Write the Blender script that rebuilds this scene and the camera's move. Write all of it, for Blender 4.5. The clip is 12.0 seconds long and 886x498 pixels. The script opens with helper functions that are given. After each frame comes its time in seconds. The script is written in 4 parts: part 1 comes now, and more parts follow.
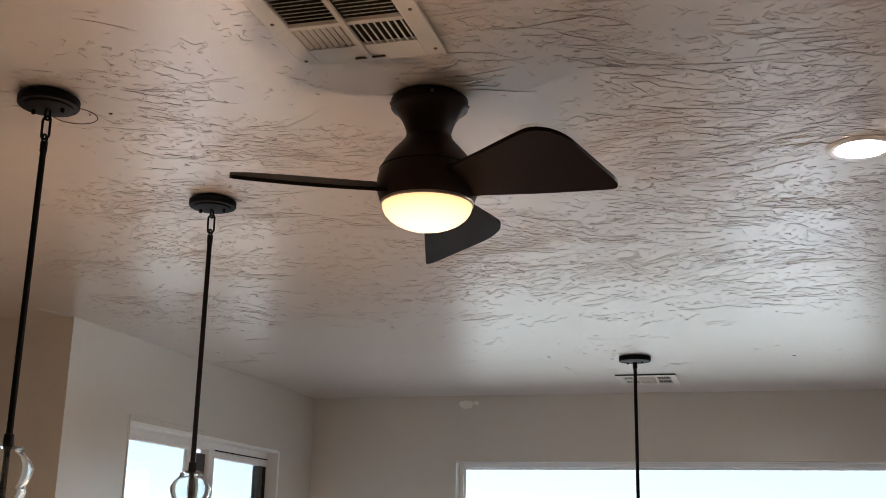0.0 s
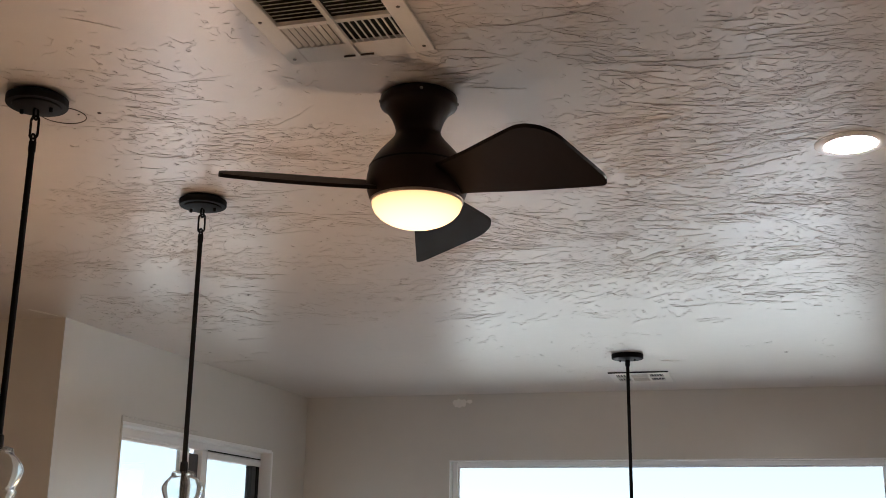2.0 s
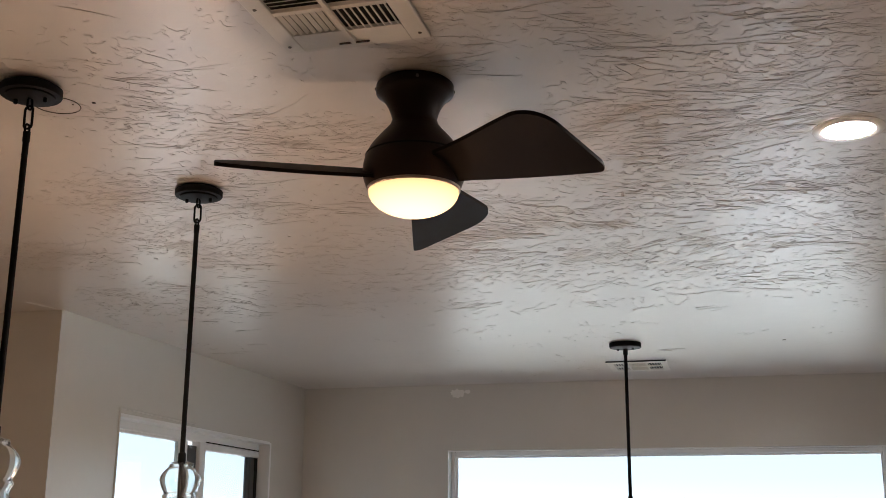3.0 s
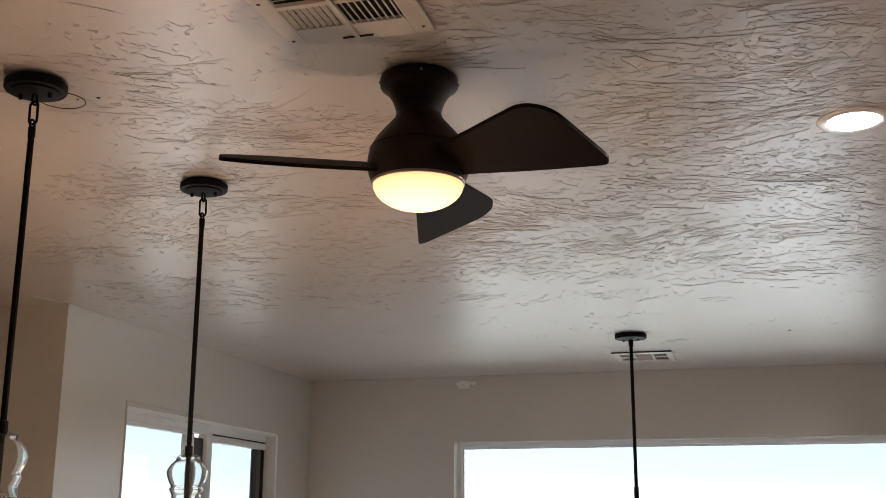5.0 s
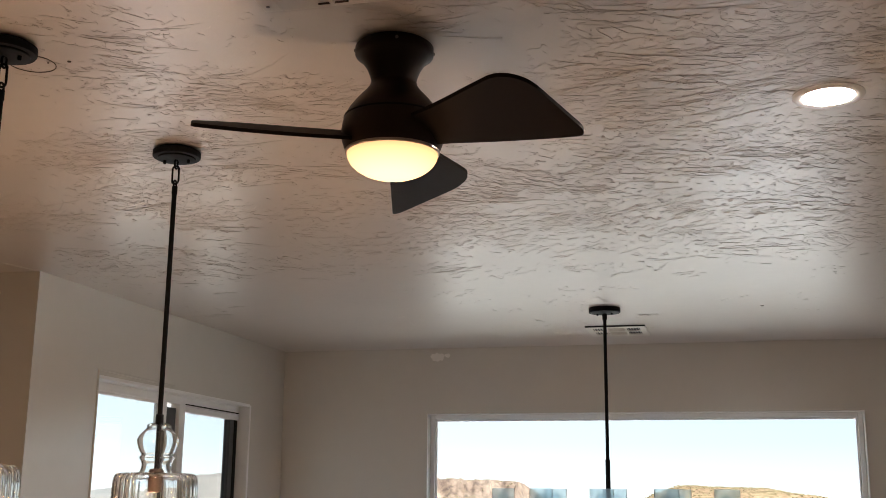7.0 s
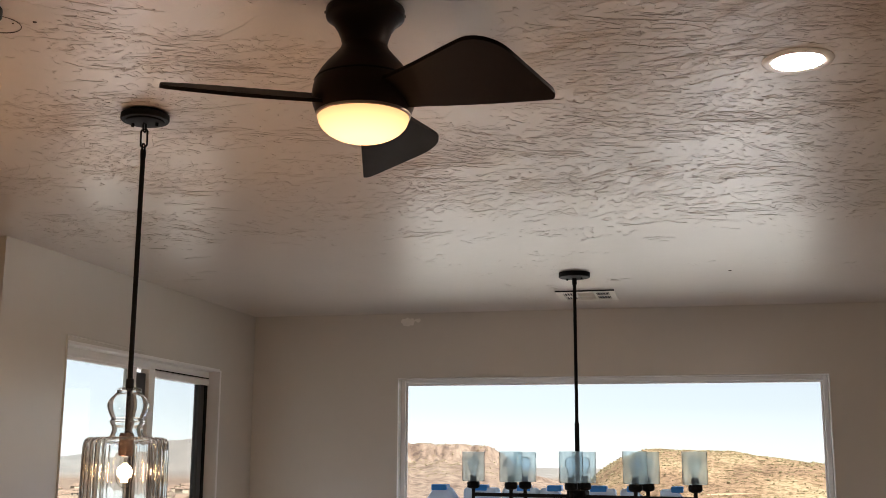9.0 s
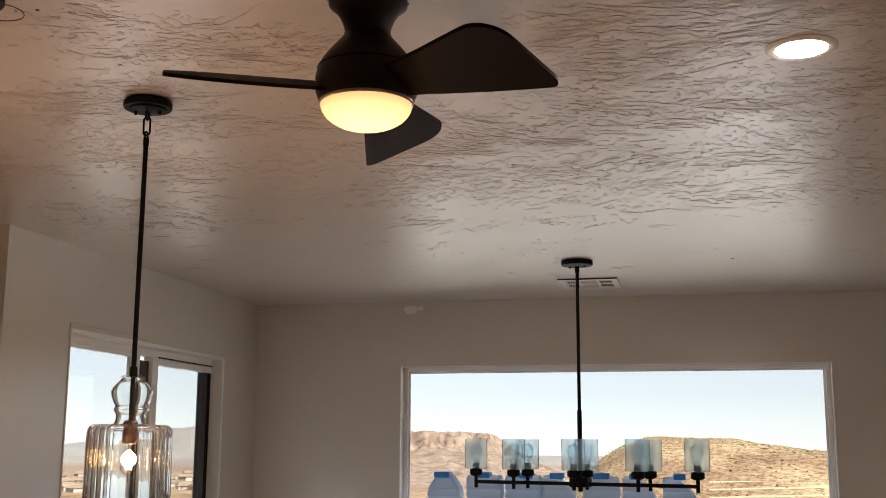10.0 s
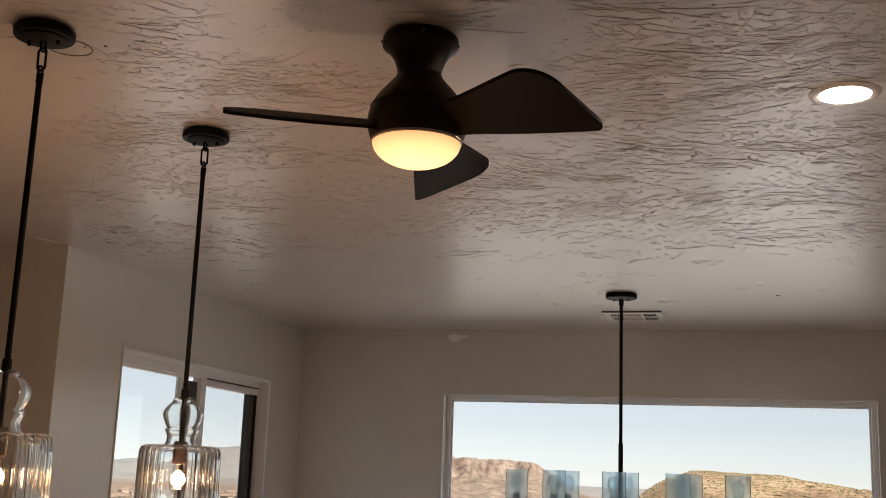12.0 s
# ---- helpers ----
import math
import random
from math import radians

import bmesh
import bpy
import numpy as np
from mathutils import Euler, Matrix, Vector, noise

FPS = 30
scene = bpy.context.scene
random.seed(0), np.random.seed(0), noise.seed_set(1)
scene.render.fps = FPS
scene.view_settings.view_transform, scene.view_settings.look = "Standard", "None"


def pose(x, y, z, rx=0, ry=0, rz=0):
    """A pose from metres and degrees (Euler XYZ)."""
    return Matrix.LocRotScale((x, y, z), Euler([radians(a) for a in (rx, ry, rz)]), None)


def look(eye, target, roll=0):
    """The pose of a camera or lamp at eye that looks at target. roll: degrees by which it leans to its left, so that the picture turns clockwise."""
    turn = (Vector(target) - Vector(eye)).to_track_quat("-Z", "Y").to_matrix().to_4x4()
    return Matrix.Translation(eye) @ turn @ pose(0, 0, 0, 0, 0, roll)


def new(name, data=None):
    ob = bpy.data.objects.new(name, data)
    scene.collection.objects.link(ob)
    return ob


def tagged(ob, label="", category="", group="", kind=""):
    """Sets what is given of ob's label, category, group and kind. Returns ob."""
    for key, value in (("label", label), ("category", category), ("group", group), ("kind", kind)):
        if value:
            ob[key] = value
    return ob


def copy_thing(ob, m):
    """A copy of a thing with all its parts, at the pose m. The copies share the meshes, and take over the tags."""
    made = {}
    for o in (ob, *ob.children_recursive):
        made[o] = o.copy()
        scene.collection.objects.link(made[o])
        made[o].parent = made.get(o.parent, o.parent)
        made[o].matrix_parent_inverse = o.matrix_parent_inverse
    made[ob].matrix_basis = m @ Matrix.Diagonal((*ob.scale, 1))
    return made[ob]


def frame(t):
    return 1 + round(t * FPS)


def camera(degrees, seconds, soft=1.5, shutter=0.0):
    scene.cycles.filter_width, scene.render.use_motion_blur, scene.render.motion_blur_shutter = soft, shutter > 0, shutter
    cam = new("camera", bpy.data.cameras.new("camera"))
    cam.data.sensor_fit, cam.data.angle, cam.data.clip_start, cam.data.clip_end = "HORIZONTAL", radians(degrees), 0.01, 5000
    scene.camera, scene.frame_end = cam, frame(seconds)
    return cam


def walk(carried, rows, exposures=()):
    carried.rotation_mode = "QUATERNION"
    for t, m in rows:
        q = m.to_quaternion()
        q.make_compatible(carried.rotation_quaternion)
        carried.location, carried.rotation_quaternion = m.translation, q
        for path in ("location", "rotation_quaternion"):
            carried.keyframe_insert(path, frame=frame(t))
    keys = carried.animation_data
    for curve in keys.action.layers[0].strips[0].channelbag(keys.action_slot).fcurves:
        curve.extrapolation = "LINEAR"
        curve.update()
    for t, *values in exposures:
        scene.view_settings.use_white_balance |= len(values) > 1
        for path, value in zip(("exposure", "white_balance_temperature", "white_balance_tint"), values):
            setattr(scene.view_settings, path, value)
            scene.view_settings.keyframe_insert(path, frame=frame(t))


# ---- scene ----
cam = camera(43.5, 12.0, soft=0.9)
PATH = [
    (0, (-0.003, -0.023, 1.506), (-0.533, 1.836, 2.02), 1.2),
    (0.5, (0.0, -0.019, 1.505), (-0.527, 1.84, 2.022), 1.1),
    (1, (0.002, -0.018, 1.505), (-0.52, 1.842, 2.023), 1.0),
    (1.5, (0.003, -0.02, 1.505), (-0.517, 1.841, 2.023), 0.9),
    (2, (0.004, -0.019, 1.503), (-0.515, 1.843, 2.016), 0.8),
    (2.5, (0.001, -0.019, 1.505), (-0.516, 1.845, 2.011), 0.6),
    (3, (0.001, -0.009, 1.499), (-0.514, 1.859, 1.997), 0.4),
    (5, (0.003, -0.013, 1.503), (-0.522, 1.856, 1.985), 0.2),
    (5.5, (0.0, -0.017, 1.502), (-0.525, 1.853, 1.982), 0.3),
    (6, (0.001, -0.015, 1.501), (-0.519, 1.858, 1.972), 0.5),
    (6.5, (-0.002, -0.011, 1.501), (-0.507, 1.869, 1.957), 0.6),
    (7, (0.007, -0.002, 1.498), (-0.48, 1.889, 1.934), 0.6),
    (9, (0.005, -0.003, 1.493), (-0.432, 1.912, 1.869), 0.3),
    (9.5, (0.004, -0.011, 1.492), (-0.43, 1.907, 1.859), 0.2),
    (10, (0.004, -0.005, 1.492), (-0.438, 1.913, 1.847), 0.3),
    (10.5, (0.001, -0.001, 1.488), (-0.462, 1.913, 1.836), 0.6),
    (11, (-0.011, -0.01, 1.491), (-0.512, 1.894, 1.84), 1.1),
    (11.5, (-0.002, -0.02, 1.495), (-0.523, 1.876, 1.859), 1.6),
    (12, (0.024, -0.076, 1.498), (-0.498, 1.813, 1.897), 2.1),
]
EXPOSURES = [(0, 2.18, 5760, 12), (5.5, 2.11, 6060, 13), (6.5, 2.07, 6200, 14), (7.2, 2.03, 6300, 15), (9.0, 1.90, 6600, 18), (10.5, 1.77, 6750, 19), (12, 1.60, 6750, 20)]
walk(cam, [(t, look(eye, target, roll)) for t, eye, target, roll in PATH], EXPOSURES)

# ---- world and sun ----
SUN_ELEV, SUN_AZ = 50.0, 130.0          # azimuth clockwise from +y: behind the house, to its right
world = bpy.data.worlds.new("sky")
scene.world = world
world.use_nodes = True
wn, wl = world.node_tree.nodes, world.node_tree.links
wn.clear()
sky = wn.new("ShaderNodeTexSky")
sky.sky_type = "NISHITA"
sky.sun_disc = False
sky.sun_elevation, sky.sun_rotation = radians(SUN_ELEV), radians(SUN_AZ)
sky.air_density, sky.dust_density, sky.ozone_density = 1.0, 0.1, 2.0
sky.altitude = 1200
wb = wn.new("ShaderNodeBackground")
wb.inputs["Strength"].default_value = 0.043
wo = wn.new("ShaderNodeOutputWorld")
haze = wn.new("ShaderNodeHueSaturation")
haze.inputs["Saturation"].default_value = 0.32
wl.new(sky.outputs[0], haze.inputs["Color"])
wl.new(haze.outputs[0], wb.inputs["Color"])
wl.new(wb.outputs[0], wo.inputs["Surface"])

sun = new("sun", bpy.data.lights.new("sun", "SUN"))
sun.data.energy, sun.data.angle, sun.data.color = 5.0, radians(0.5), (1.0, 0.93, 0.82)
az, el = radians(SUN_AZ), radians(SUN_ELEV)
sun.matrix_world = look((0, 0, 60), (-math.sin(az) * math.cos(el), -math.cos(az) * math.cos(el), 60 - math.sin(el)))

# ---- plan, in metres ----
H = 2.44            # ceiling
YB = 6.95          # inner face of the back wall
XL = -2.87          # inner face of the wall with the sliding door
YP = 4.15           # face of the kitchen partition
XK, XR, YR = -5.2, 2.7, -3.6
T = 0.16
WIN = (-1.870, 0.769, 0.80, 2.0145)       # x0, x1, sill, head of the picture window
DOOR = (4.676, 6.416, 2.04)             # y0, y1, head of the sliding door



def opening_fill(name, m, width, height, watts):
    """Area lamp added low in a glazed opening, standing in for sky light."""
    d = bpy.data.lights.new(name, "AREA")
    d.shape, d.size, d.size_y = "RECTANGLE", width, height
    d.energy, d.color = watts, (0.86, 0.93, 1.0)
    new(name, d).matrix_world = m


opening_fill("window_fill", pose((WIN[0] + WIN[1]) / 2, YB + 0.05, 0.99, -90, 0, 0), WIN[1] - WIN[0] - 0.1, 0.30, 3.6)
opening_fill("door_fill", pose(XL - 0.05, DOOR[0] + 0.46, 0.62, 90, 0, -90), 0.78, 0.95, 1.9)


# ---- materials ----
def mat(name, color, rough=0.5, metal=0.0, spec=0.5, vary=0.06, vscale=6.0, bump=0.0, bscale=60.0, fine=True):
    """A painted or plain surface with colour variation at two scales and fine relief."""
    m = bpy.data.materials.new(name)
    m.use_nodes = True
    n, l = m.node_tree.nodes, m.node_tree.links
    b = n["Principled BSDF"]
    b.inputs["Roughness"].default_value = rough
    b.inputs["Metallic"].default_value = metal
    b.inputs["Specular IOR Level"].default_value = spec
    co = n.new("ShaderNodeTexCoord")
    n1 = n.new("ShaderNodeTexNoise")
    n1.inputs["Scale"].default_value, n1.inputs["Detail"].default_value = vscale, 6
    n2 = n.new("ShaderNodeTexNoise")
    n2.inputs["Scale"].default_value, n2.inputs["Detail"].default_value = vscale * 11, 3
    for k in (n1, n2):
        l.new(co.outputs["Object"], k.inputs["Vector"])
    add = n.new("ShaderNodeMath")
    add.operation = "MULTIPLY_ADD"
    add.inputs[1].default_value = 0.45
    l.new(n2.outputs["Fac"], add.inputs[0])
    l.new(n1.outputs["Fac"], add.inputs[2])
    ramp = n.new("ShaderNodeMapRange")
    ramp.inputs["From Min"].default_value, ramp.inputs["From Max"].default_value = 0.4, 1.05
    ramp.inputs["To Min"].default_value, ramp.inputs["To Max"].default_value = 1 - vary, 1 + vary
    l.new(add.outputs[0], ramp.inputs["Value"])
    mul = n.new("ShaderNodeVectorMath")
    mul.operation = "SCALE"
    mul.inputs[0].default_value = color
    l.new(ramp.outputs[0], mul.inputs["Scale"])
    l.new(mul.outputs["Vector"], b.inputs["Base Color"])
    if fine:
        rr = n.new("ShaderNodeMapRange")
        rr.inputs["To Min"].default_value, rr.inputs["To Max"].default_value = max(rough - 0.08, 0.02), min(rough + 0.08, 1)
        l.new(n1.outputs["Fac"], rr.inputs["Value"])
        l.new(rr.outputs[0], b.inputs["Roughness"])
    if bump:
        n3 = n.new("ShaderNodeTexNoise")
        n3.inputs["Scale"].default_value, n3.inputs["Detail"].default_value = bscale, 4
        l.new(co.outputs["Object"], n3.inputs["Vector"])
        bp = n.new("ShaderNodeBump")
        bp.inputs["Strength"].default_value, bp.inputs["Distance"].default_value = 1.0, bump
        l.new(n3.outputs["Fac"], bp.inputs["Height"])
        l.new(bp.outputs[0], b.inputs["Normal"])
    return m


def ceiling_material():
    """Satin paint over a hand-trowelled texture of broken, worm-like ridges."""
    m = mat("ceiling_paint", (0.57, 0.52, 0.475), 0.36, spec=1.0, vary=0.05, vscale=1.6, fine=False)
    satin = m.node_tree.nodes["Principled BSDF"]
    satin.inputs["Coat Weight"].default_value, satin.inputs["Coat Roughness"].default_value = 0.12, 0.30
    n, l = m.node_tree.nodes, m.node_tree.links
    b = n["Principled BSDF"]
    co = n.new("ShaderNodeTexCoord")

    def noise_tex(scale, detail, distortion=0.0, shift=0.0):
        k = n.new("ShaderNodeTexNoise")
        k.inputs["Scale"].default_value, k.inputs["Detail"].default_value = scale, detail
        k.inputs["Distortion"].default_value = distortion
        mp = n.new("ShaderNodeMapping")
        mp.inputs["Location"].default_value, mp.inputs["Scale"].default_value = (shift, shift * 0.7, 0), (0.8, 1.25, 1)
        l.new(co.outputs["Object"], mp.inputs["Vector"])
        l.new(mp.outputs[0], k.inputs["Vector"])
        return k.outputs["Fac"]

    def math_node(op, a, c):
        k = n.new("ShaderNodeMath")
        k.operation = op
        for i, v in enumerate((a, c)):
            if isinstance(v, (int, float)):
                k.inputs[i].default_value = v
            else:
                l.new(v, k.inputs[i])
        return k.outputs[0]

    def span(v, a, c, lo, hi):
        k = n.new("ShaderNodeMapRange")
        k.interpolation_type = "SMOOTHSTEP"
        for key, x in (("From Min", a), ("From Max", c), ("To Min", lo), ("To Max", hi)):
            k.inputs[key].default_value = x
        l.new(v, k.inputs["Value"])
        return k.outputs[0]

    def ridges(scale, k, distortion, shift, width):
        v = noise_tex(scale, 3.5, distortion, shift)
        w = math_node("PINGPONG", math_node("MULTIPLY", v, k), 0.5)
        return span(w, 0.0, width, 1.0, 0.0)

    r1 = math_node("MULTIPLY", ridges(3.2, 20.0, 0.9, 0.0, 0.085), span(noise_tex(16, 2, 0.4, 3.1), 0.455, 0.51, 0, 1))
    r2 = math_node("MULTIPLY", ridges(5.5, 15.0, 1.1, 7.3, 0.09), span(noise_tex(12, 2, 0.4, 11.7), 0.50, 0.56, 0, 0.8))
    zone = span(noise_tex(2.4, 3, 0.6, 19.0), 0.36, 0.50, 0.12, 1.0)
    both = math_node("MULTIPLY", math_node("MULTIPLY", math_node("MAXIMUM", r1, r2), zone), 0.07)
    fine = math_node("MULTIPLY", noise_tex(42, 3, 0.2, 1.0), 0.10)
    wave = math_node("MULTIPLY", noise_tex(2.2, 2, 0.0, 5.0), 0.9)
    height = math_node("ADD", math_node("ADD", both, fine), wave)
    bp = n.new("ShaderNodeBump")
    bp.inputs["Strength"].default_value, bp.inputs["Distance"].default_value = 1.0, 0.0017
    l.new(height, bp.inputs["Height"])
    l.new(bp.outputs[0], b.inputs["Normal"])
    return m


def glass(name, color=(1, 1, 1), rough=0.0, ior=1.45):
    m = bpy.data.materials.new(name)
    m.use_nodes = True
    n, l = m.node_tree.nodes, m.node_tree.links
    n.clear()
    g = n.new("ShaderNodeBsdfGlass")
    g.inputs["Color"].default_value = (*color, 1)
    g.inputs["Roughness"].default_value, g.inputs["IOR"].default_value = rough, ior
    o = n.new("ShaderNodeOutputMaterial")
    l.new(g.outputs[0], o.inputs["Surface"])
    return m


def thin_glass(name, color, milk=0.0, ior=1.45, milk_color=(1, 1, 1)):
    """A thin clear wall: light passes straight on, with a mirror-like gloss at glancing angles and a little milkiness."""
    m = bpy.data.materials.new(name)
    m.use_nodes = True
    n, l = m.node_tree.nodes, m.node_tree.links
    n.clear()
    tr = n.new("ShaderNodeBsdfTransparent")
    tr.inputs["Color"].default_value = (*color, 1)
    gl = n.new("ShaderNodeBsdfGlossy")
    gl.inputs["Roughness"].default_value = 0.03
    fr = n.new("ShaderNodeFresnel")
    fr.inputs["IOR"].default_value = ior
    di = n.new("ShaderNodeBsdfTranslucent")
    di.inputs["Color"].default_value = (*milk_color, 1)
    m0, m1 = n.new("ShaderNodeMixShader"), n.new("ShaderNodeMixShader")
    m0.inputs[0].default_value = milk
    l.new(tr.outputs[0], m0.inputs[1])
    l.new(di.outputs[0], m0.inputs[2])
    l.new(fr.outputs[0], m1.inputs[0])
    l.new(m0.outputs[0], m1.inputs[1])
    l.new(gl.outputs[0], m1.inputs[2])
    o = n.new("ShaderNodeOutputMaterial")
    l.new(m1.outputs[0], o.inputs["Surface"])
    return m


def emitter(name, color, strength):
    m = bpy.data.materials.new(name)
    m.use_nodes = True
    n, l = m.node_tree.nodes, m.node_tree.links
    n.clear()
    e = n.new("ShaderNodeEmission")
    e.inputs["Color"].default_value, e.inputs["Strength"].default_value = (*color, 1), strength
    o = n.new("ShaderNodeOutputMaterial")
    l.new(e.outputs[0], o.inputs["Surface"])
    return m


def plastic(name, color, trans, rough):
    m = mat(name, color, rough, vary=0.05, vscale=9)
    m.node_tree.nodes["Principled BSDF"].inputs["Transmission Weight"].default_value = trans
    return m


M_CEIL = ceiling_material()
M_WALL = mat("wall_paint", (0.63, 0.61, 0.565), 0.27, spec=0.9, vary=0.025, vscale=1.3, bump=0.0003, bscale=110, fine=False)
wall_satin = M_WALL.node_tree.nodes["Principled BSDF"]
wall_satin.inputs["Coat Weight"].default_value, wall_satin.inputs["Coat Roughness"].default_value = 0.7, 0.28
# unseen floor: warm colour and gloss chosen to bounce light to the ceiling
M_FLOOR = mat("floor_warm_bounce", (0.55, 0.44, 0.33), 0.30, vary=0.2, vscale=3)
floor_gloss = M_FLOOR.node_tree.nodes["Principled BSDF"]
floor_gloss.inputs["Coat Weight"].default_value, floor_gloss.inputs["Coat Roughness"].default_value = 0.8, 0.15
M_PLASTER = mat("plaster_patch", (0.80, 0.78, 0.74), 0.8, vary=0.04, vscale=30, bump=0.002, bscale=120)
M_VINYL = mat("white_vinyl", (0.80, 0.80, 0.80), 0.35, vary=0.03, vscale=5)
M_DARKVINYL = mat("dark_screen_and_stile_shade", (0.035, 0.036, 0.04), 0.45, vary=0.1, vscale=8)
M_BRONZE = mat("oil_rubbed_bronze", (0.017, 0.009, 0.0055), 0.42, spec=0.18, vary=0.12, vscale=14, bump=0.0003, bscale=220)
M_BLACK = mat("matte_black_metal", (0.006, 0.0056, 0.0055), 0.55, spec=0.12, vary=0.1, vscale=20)
M_BLADE = mat("dark_walnut_blade", (0.012, 0.0075, 0.0055), 0.58, spec=0.08, vary=0.18, vscale=10)
# pale metal: light leaking around the globe is put into its colour
M_RING = mat("pale_leak_ring", (0.32, 0.27, 0.22), 0.48, metal=0.8, vary=0.05, vscale=40)
M_STEEL = mat("screw_steel", (0.17, 0.15, 0.13), 0.45, metal=0.7, vary=0.05, vscale=40)
M_REG = mat("register_enamel", (0.70, 0.66, 0.60), 0.4, vary=0.05, vscale=12)
M_VENTSHADE = mat("vent_shade_black", (0.02, 0.02, 0.02), 0.8, vary=0.1, vscale=12)
M_PENCIL = mat("pencil_line", (0.09, 0.07, 0.06), 0.8, vary=0.2, vscale=40)
M_BRASS = mat("aged_brass_socket", (0.045, 0.025, 0.015), 0.42, spec=0.4, vary=0.12, vscale=30)
M_PANE = glass("window_glass", (0.85, 0.905, 0.915))
# low IOR keeps the lit lens from mirroring in the picture window
M_WIDEPANE = glass("low_ior_window_glass", (0.85, 0.905, 0.915), ior=1.02)
M_CLEAR = glass("clear_glass", (0.975, 0.985, 0.985), ior=1.48)
M_FLUTE = glass("fluted_glass", (0.99, 0.985, 0.975), ior=1.34)
M_LITBULB = thin_glass("lit_bulb_glass", (0.98, 0.96, 0.92), 0.0, 1.08)
M_BULB = thin_glass("bulb_glass", (0.80, 0.87, 0.93), 0.0, 1.15)
M_SHADE = thin_glass("blue_tinted_glass", (0.87, 0.965, 1.0), 0.30, 1.05, (0.84, 0.97, 1.0))
M_GLOBE = emitter("frosted_globe_lit", (1.0, 0.51, 0.21), 0.68)
# glow gradient put into the globe's emission: strongest at the bottom
gn, gl_ = M_GLOBE.node_tree.nodes, M_GLOBE.node_tree.links
g_co, g_sep, g_map = gn.new("ShaderNodeTexCoord"), gn.new("ShaderNodeSeparateXYZ"), gn.new("ShaderNodeMapRange")
for key, value in (("From Min", -0.293), ("From Max", -0.244), ("To Min", 0.88), ("To Max", 0.36)):
    g_map.inputs[key].default_value = value
gl_.new(g_co.outputs["Object"], g_sep.inputs[0])
gl_.new(g_sep.outputs["Z"], g_map.inputs["Value"])
gl_.new(g_map.outputs[0], gn["Emission"].inputs["Strength"])
M_LENS = emitter("recessed_lens_lit", (1.0, 0.86, 0.70), 205.0)
M_FILAMENT = emitter("filament_lit", (1.0, 0.52, 0.18), 30.0)
M_WIRE = mat("bulb_wire", (0.25, 0.25, 0.26), 0.4, metal=0.8, vary=0.1, vscale=50)
M_JUG = plastic("translucent_jug_plastic", (0.42, 0.53, 0.68), 0.40, 0.5)
M_CAP = mat("blue_plastic", (0.02, 0.28, 0.85), 0.4, vary=0.08, vscale=30)


# ---- mesh helpers ----
def part(name, bm, material, parent=None, label="", smooth=False, shadow=True):
    me = bpy.data.meshes.new(name)
    bmesh.ops.recalc_face_normals(bm, faces=bm.faces)
    bm.to_mesh(me)
    bm.free()
    if smooth:
        me.shade_smooth()
        me.set_sharp_from_angle(angle=radians(38))
    me.materials.append(material)
    ob = new(name, me)
    if parent is not None:
        ob.parent = parent
    if label:
        ob["label"] = label
    ob.visible_shadow = shadow
    return ob


def add_box(bm, x0, x1, y0, y1, z0, z1, bevel=0.0, m=None):
    g = bmesh.ops.create_cube(bm, size=1)["verts"]
    for v in g:
        v.co = Vector(((x0 + x1) / 2 + v.co.x * (x1 - x0), (y0 + y1) / 2 + v.co.y * (y1 - y0), (z0 + z1) / 2 + v.co.z * (z1 - z0)))
        if m is not None:
            v.co = m @ v.co
    if bevel:
        es = list({e for v in g for e in v.link_edges})
        bmesh.ops.bevel(bm, geom=es, offset=bevel, segments=2, profile=0.5, affect="EDGES")
    return bm


def box(*a, bevel=0.0, m=None):
    return add_box(bmesh.new(), *a, bevel=bevel, m=m)


def lathe(profile, seg=48, bm=None, flutes=0, depth=0.0, origin=(0, 0, 0)):
    """Turns (radius, z) points about the z axis; flutes scallop the round."""
    bm = bm or bmesh.new()
    rings = []
    for r, z in profile:
        if r < 1e-5:
            rings.append([bm.verts.new((origin[0], origin[1], origin[2] + z))])
            continue
        ring = []
        for i in range(seg):
            a = 2 * math.pi * i / seg
            rr = r + (depth * abs(math.sin(a * flutes / 2)) - depth if flutes and r > 0.06 else 0)
            ring.append(bm.verts.new((origin[0] + rr * math.cos(a), origin[1] + rr * math.sin(a), origin[2] + z)))
        rings.append(ring)
    for a, c in zip(rings, rings[1:]):
        if len(a) == 1 and len(c) == 1:
            continue
        for i in range(seg):
            j = (i + 1) % seg
            if len(a) == 1:
                bm.faces.new((a[0], c[i], c[j]))
            elif len(c) == 1:
                bm.faces.new((a[i], a[j], c[0]))
            else:
                bm.faces.new((a[i], a[j], c[j], c[i]))
    return bm


def smooth_profile(pts, n=4):
    """Catmull-Rom points between the given ones."""
    out = []
    for k in range(len(pts) - 1):
        p0, p1, p2, p3 = (Vector(pts[max(k - 1, 0)]), Vector(pts[k]), Vector(pts[k + 1]), Vector(pts[min(k + 2, len(pts) - 1)]))
        for q in range(n):
            t = q / n
            v = 0.5 * (2 * p1 + (p2 - p0) * t + (2 * p0 - 5 * p1 + 4 * p2 - p3) * t * t + (3 * p1 - p0 - 3 * p2 + p3) * t ** 3)
            out.append((v[0], v[1]))
    return out + [tuple(pts[-1])]


def smooth(a, c, x):
    t = np.clip((x - a) / (c - a), 0, 1)
    return t * t * (3 - 2 * t)


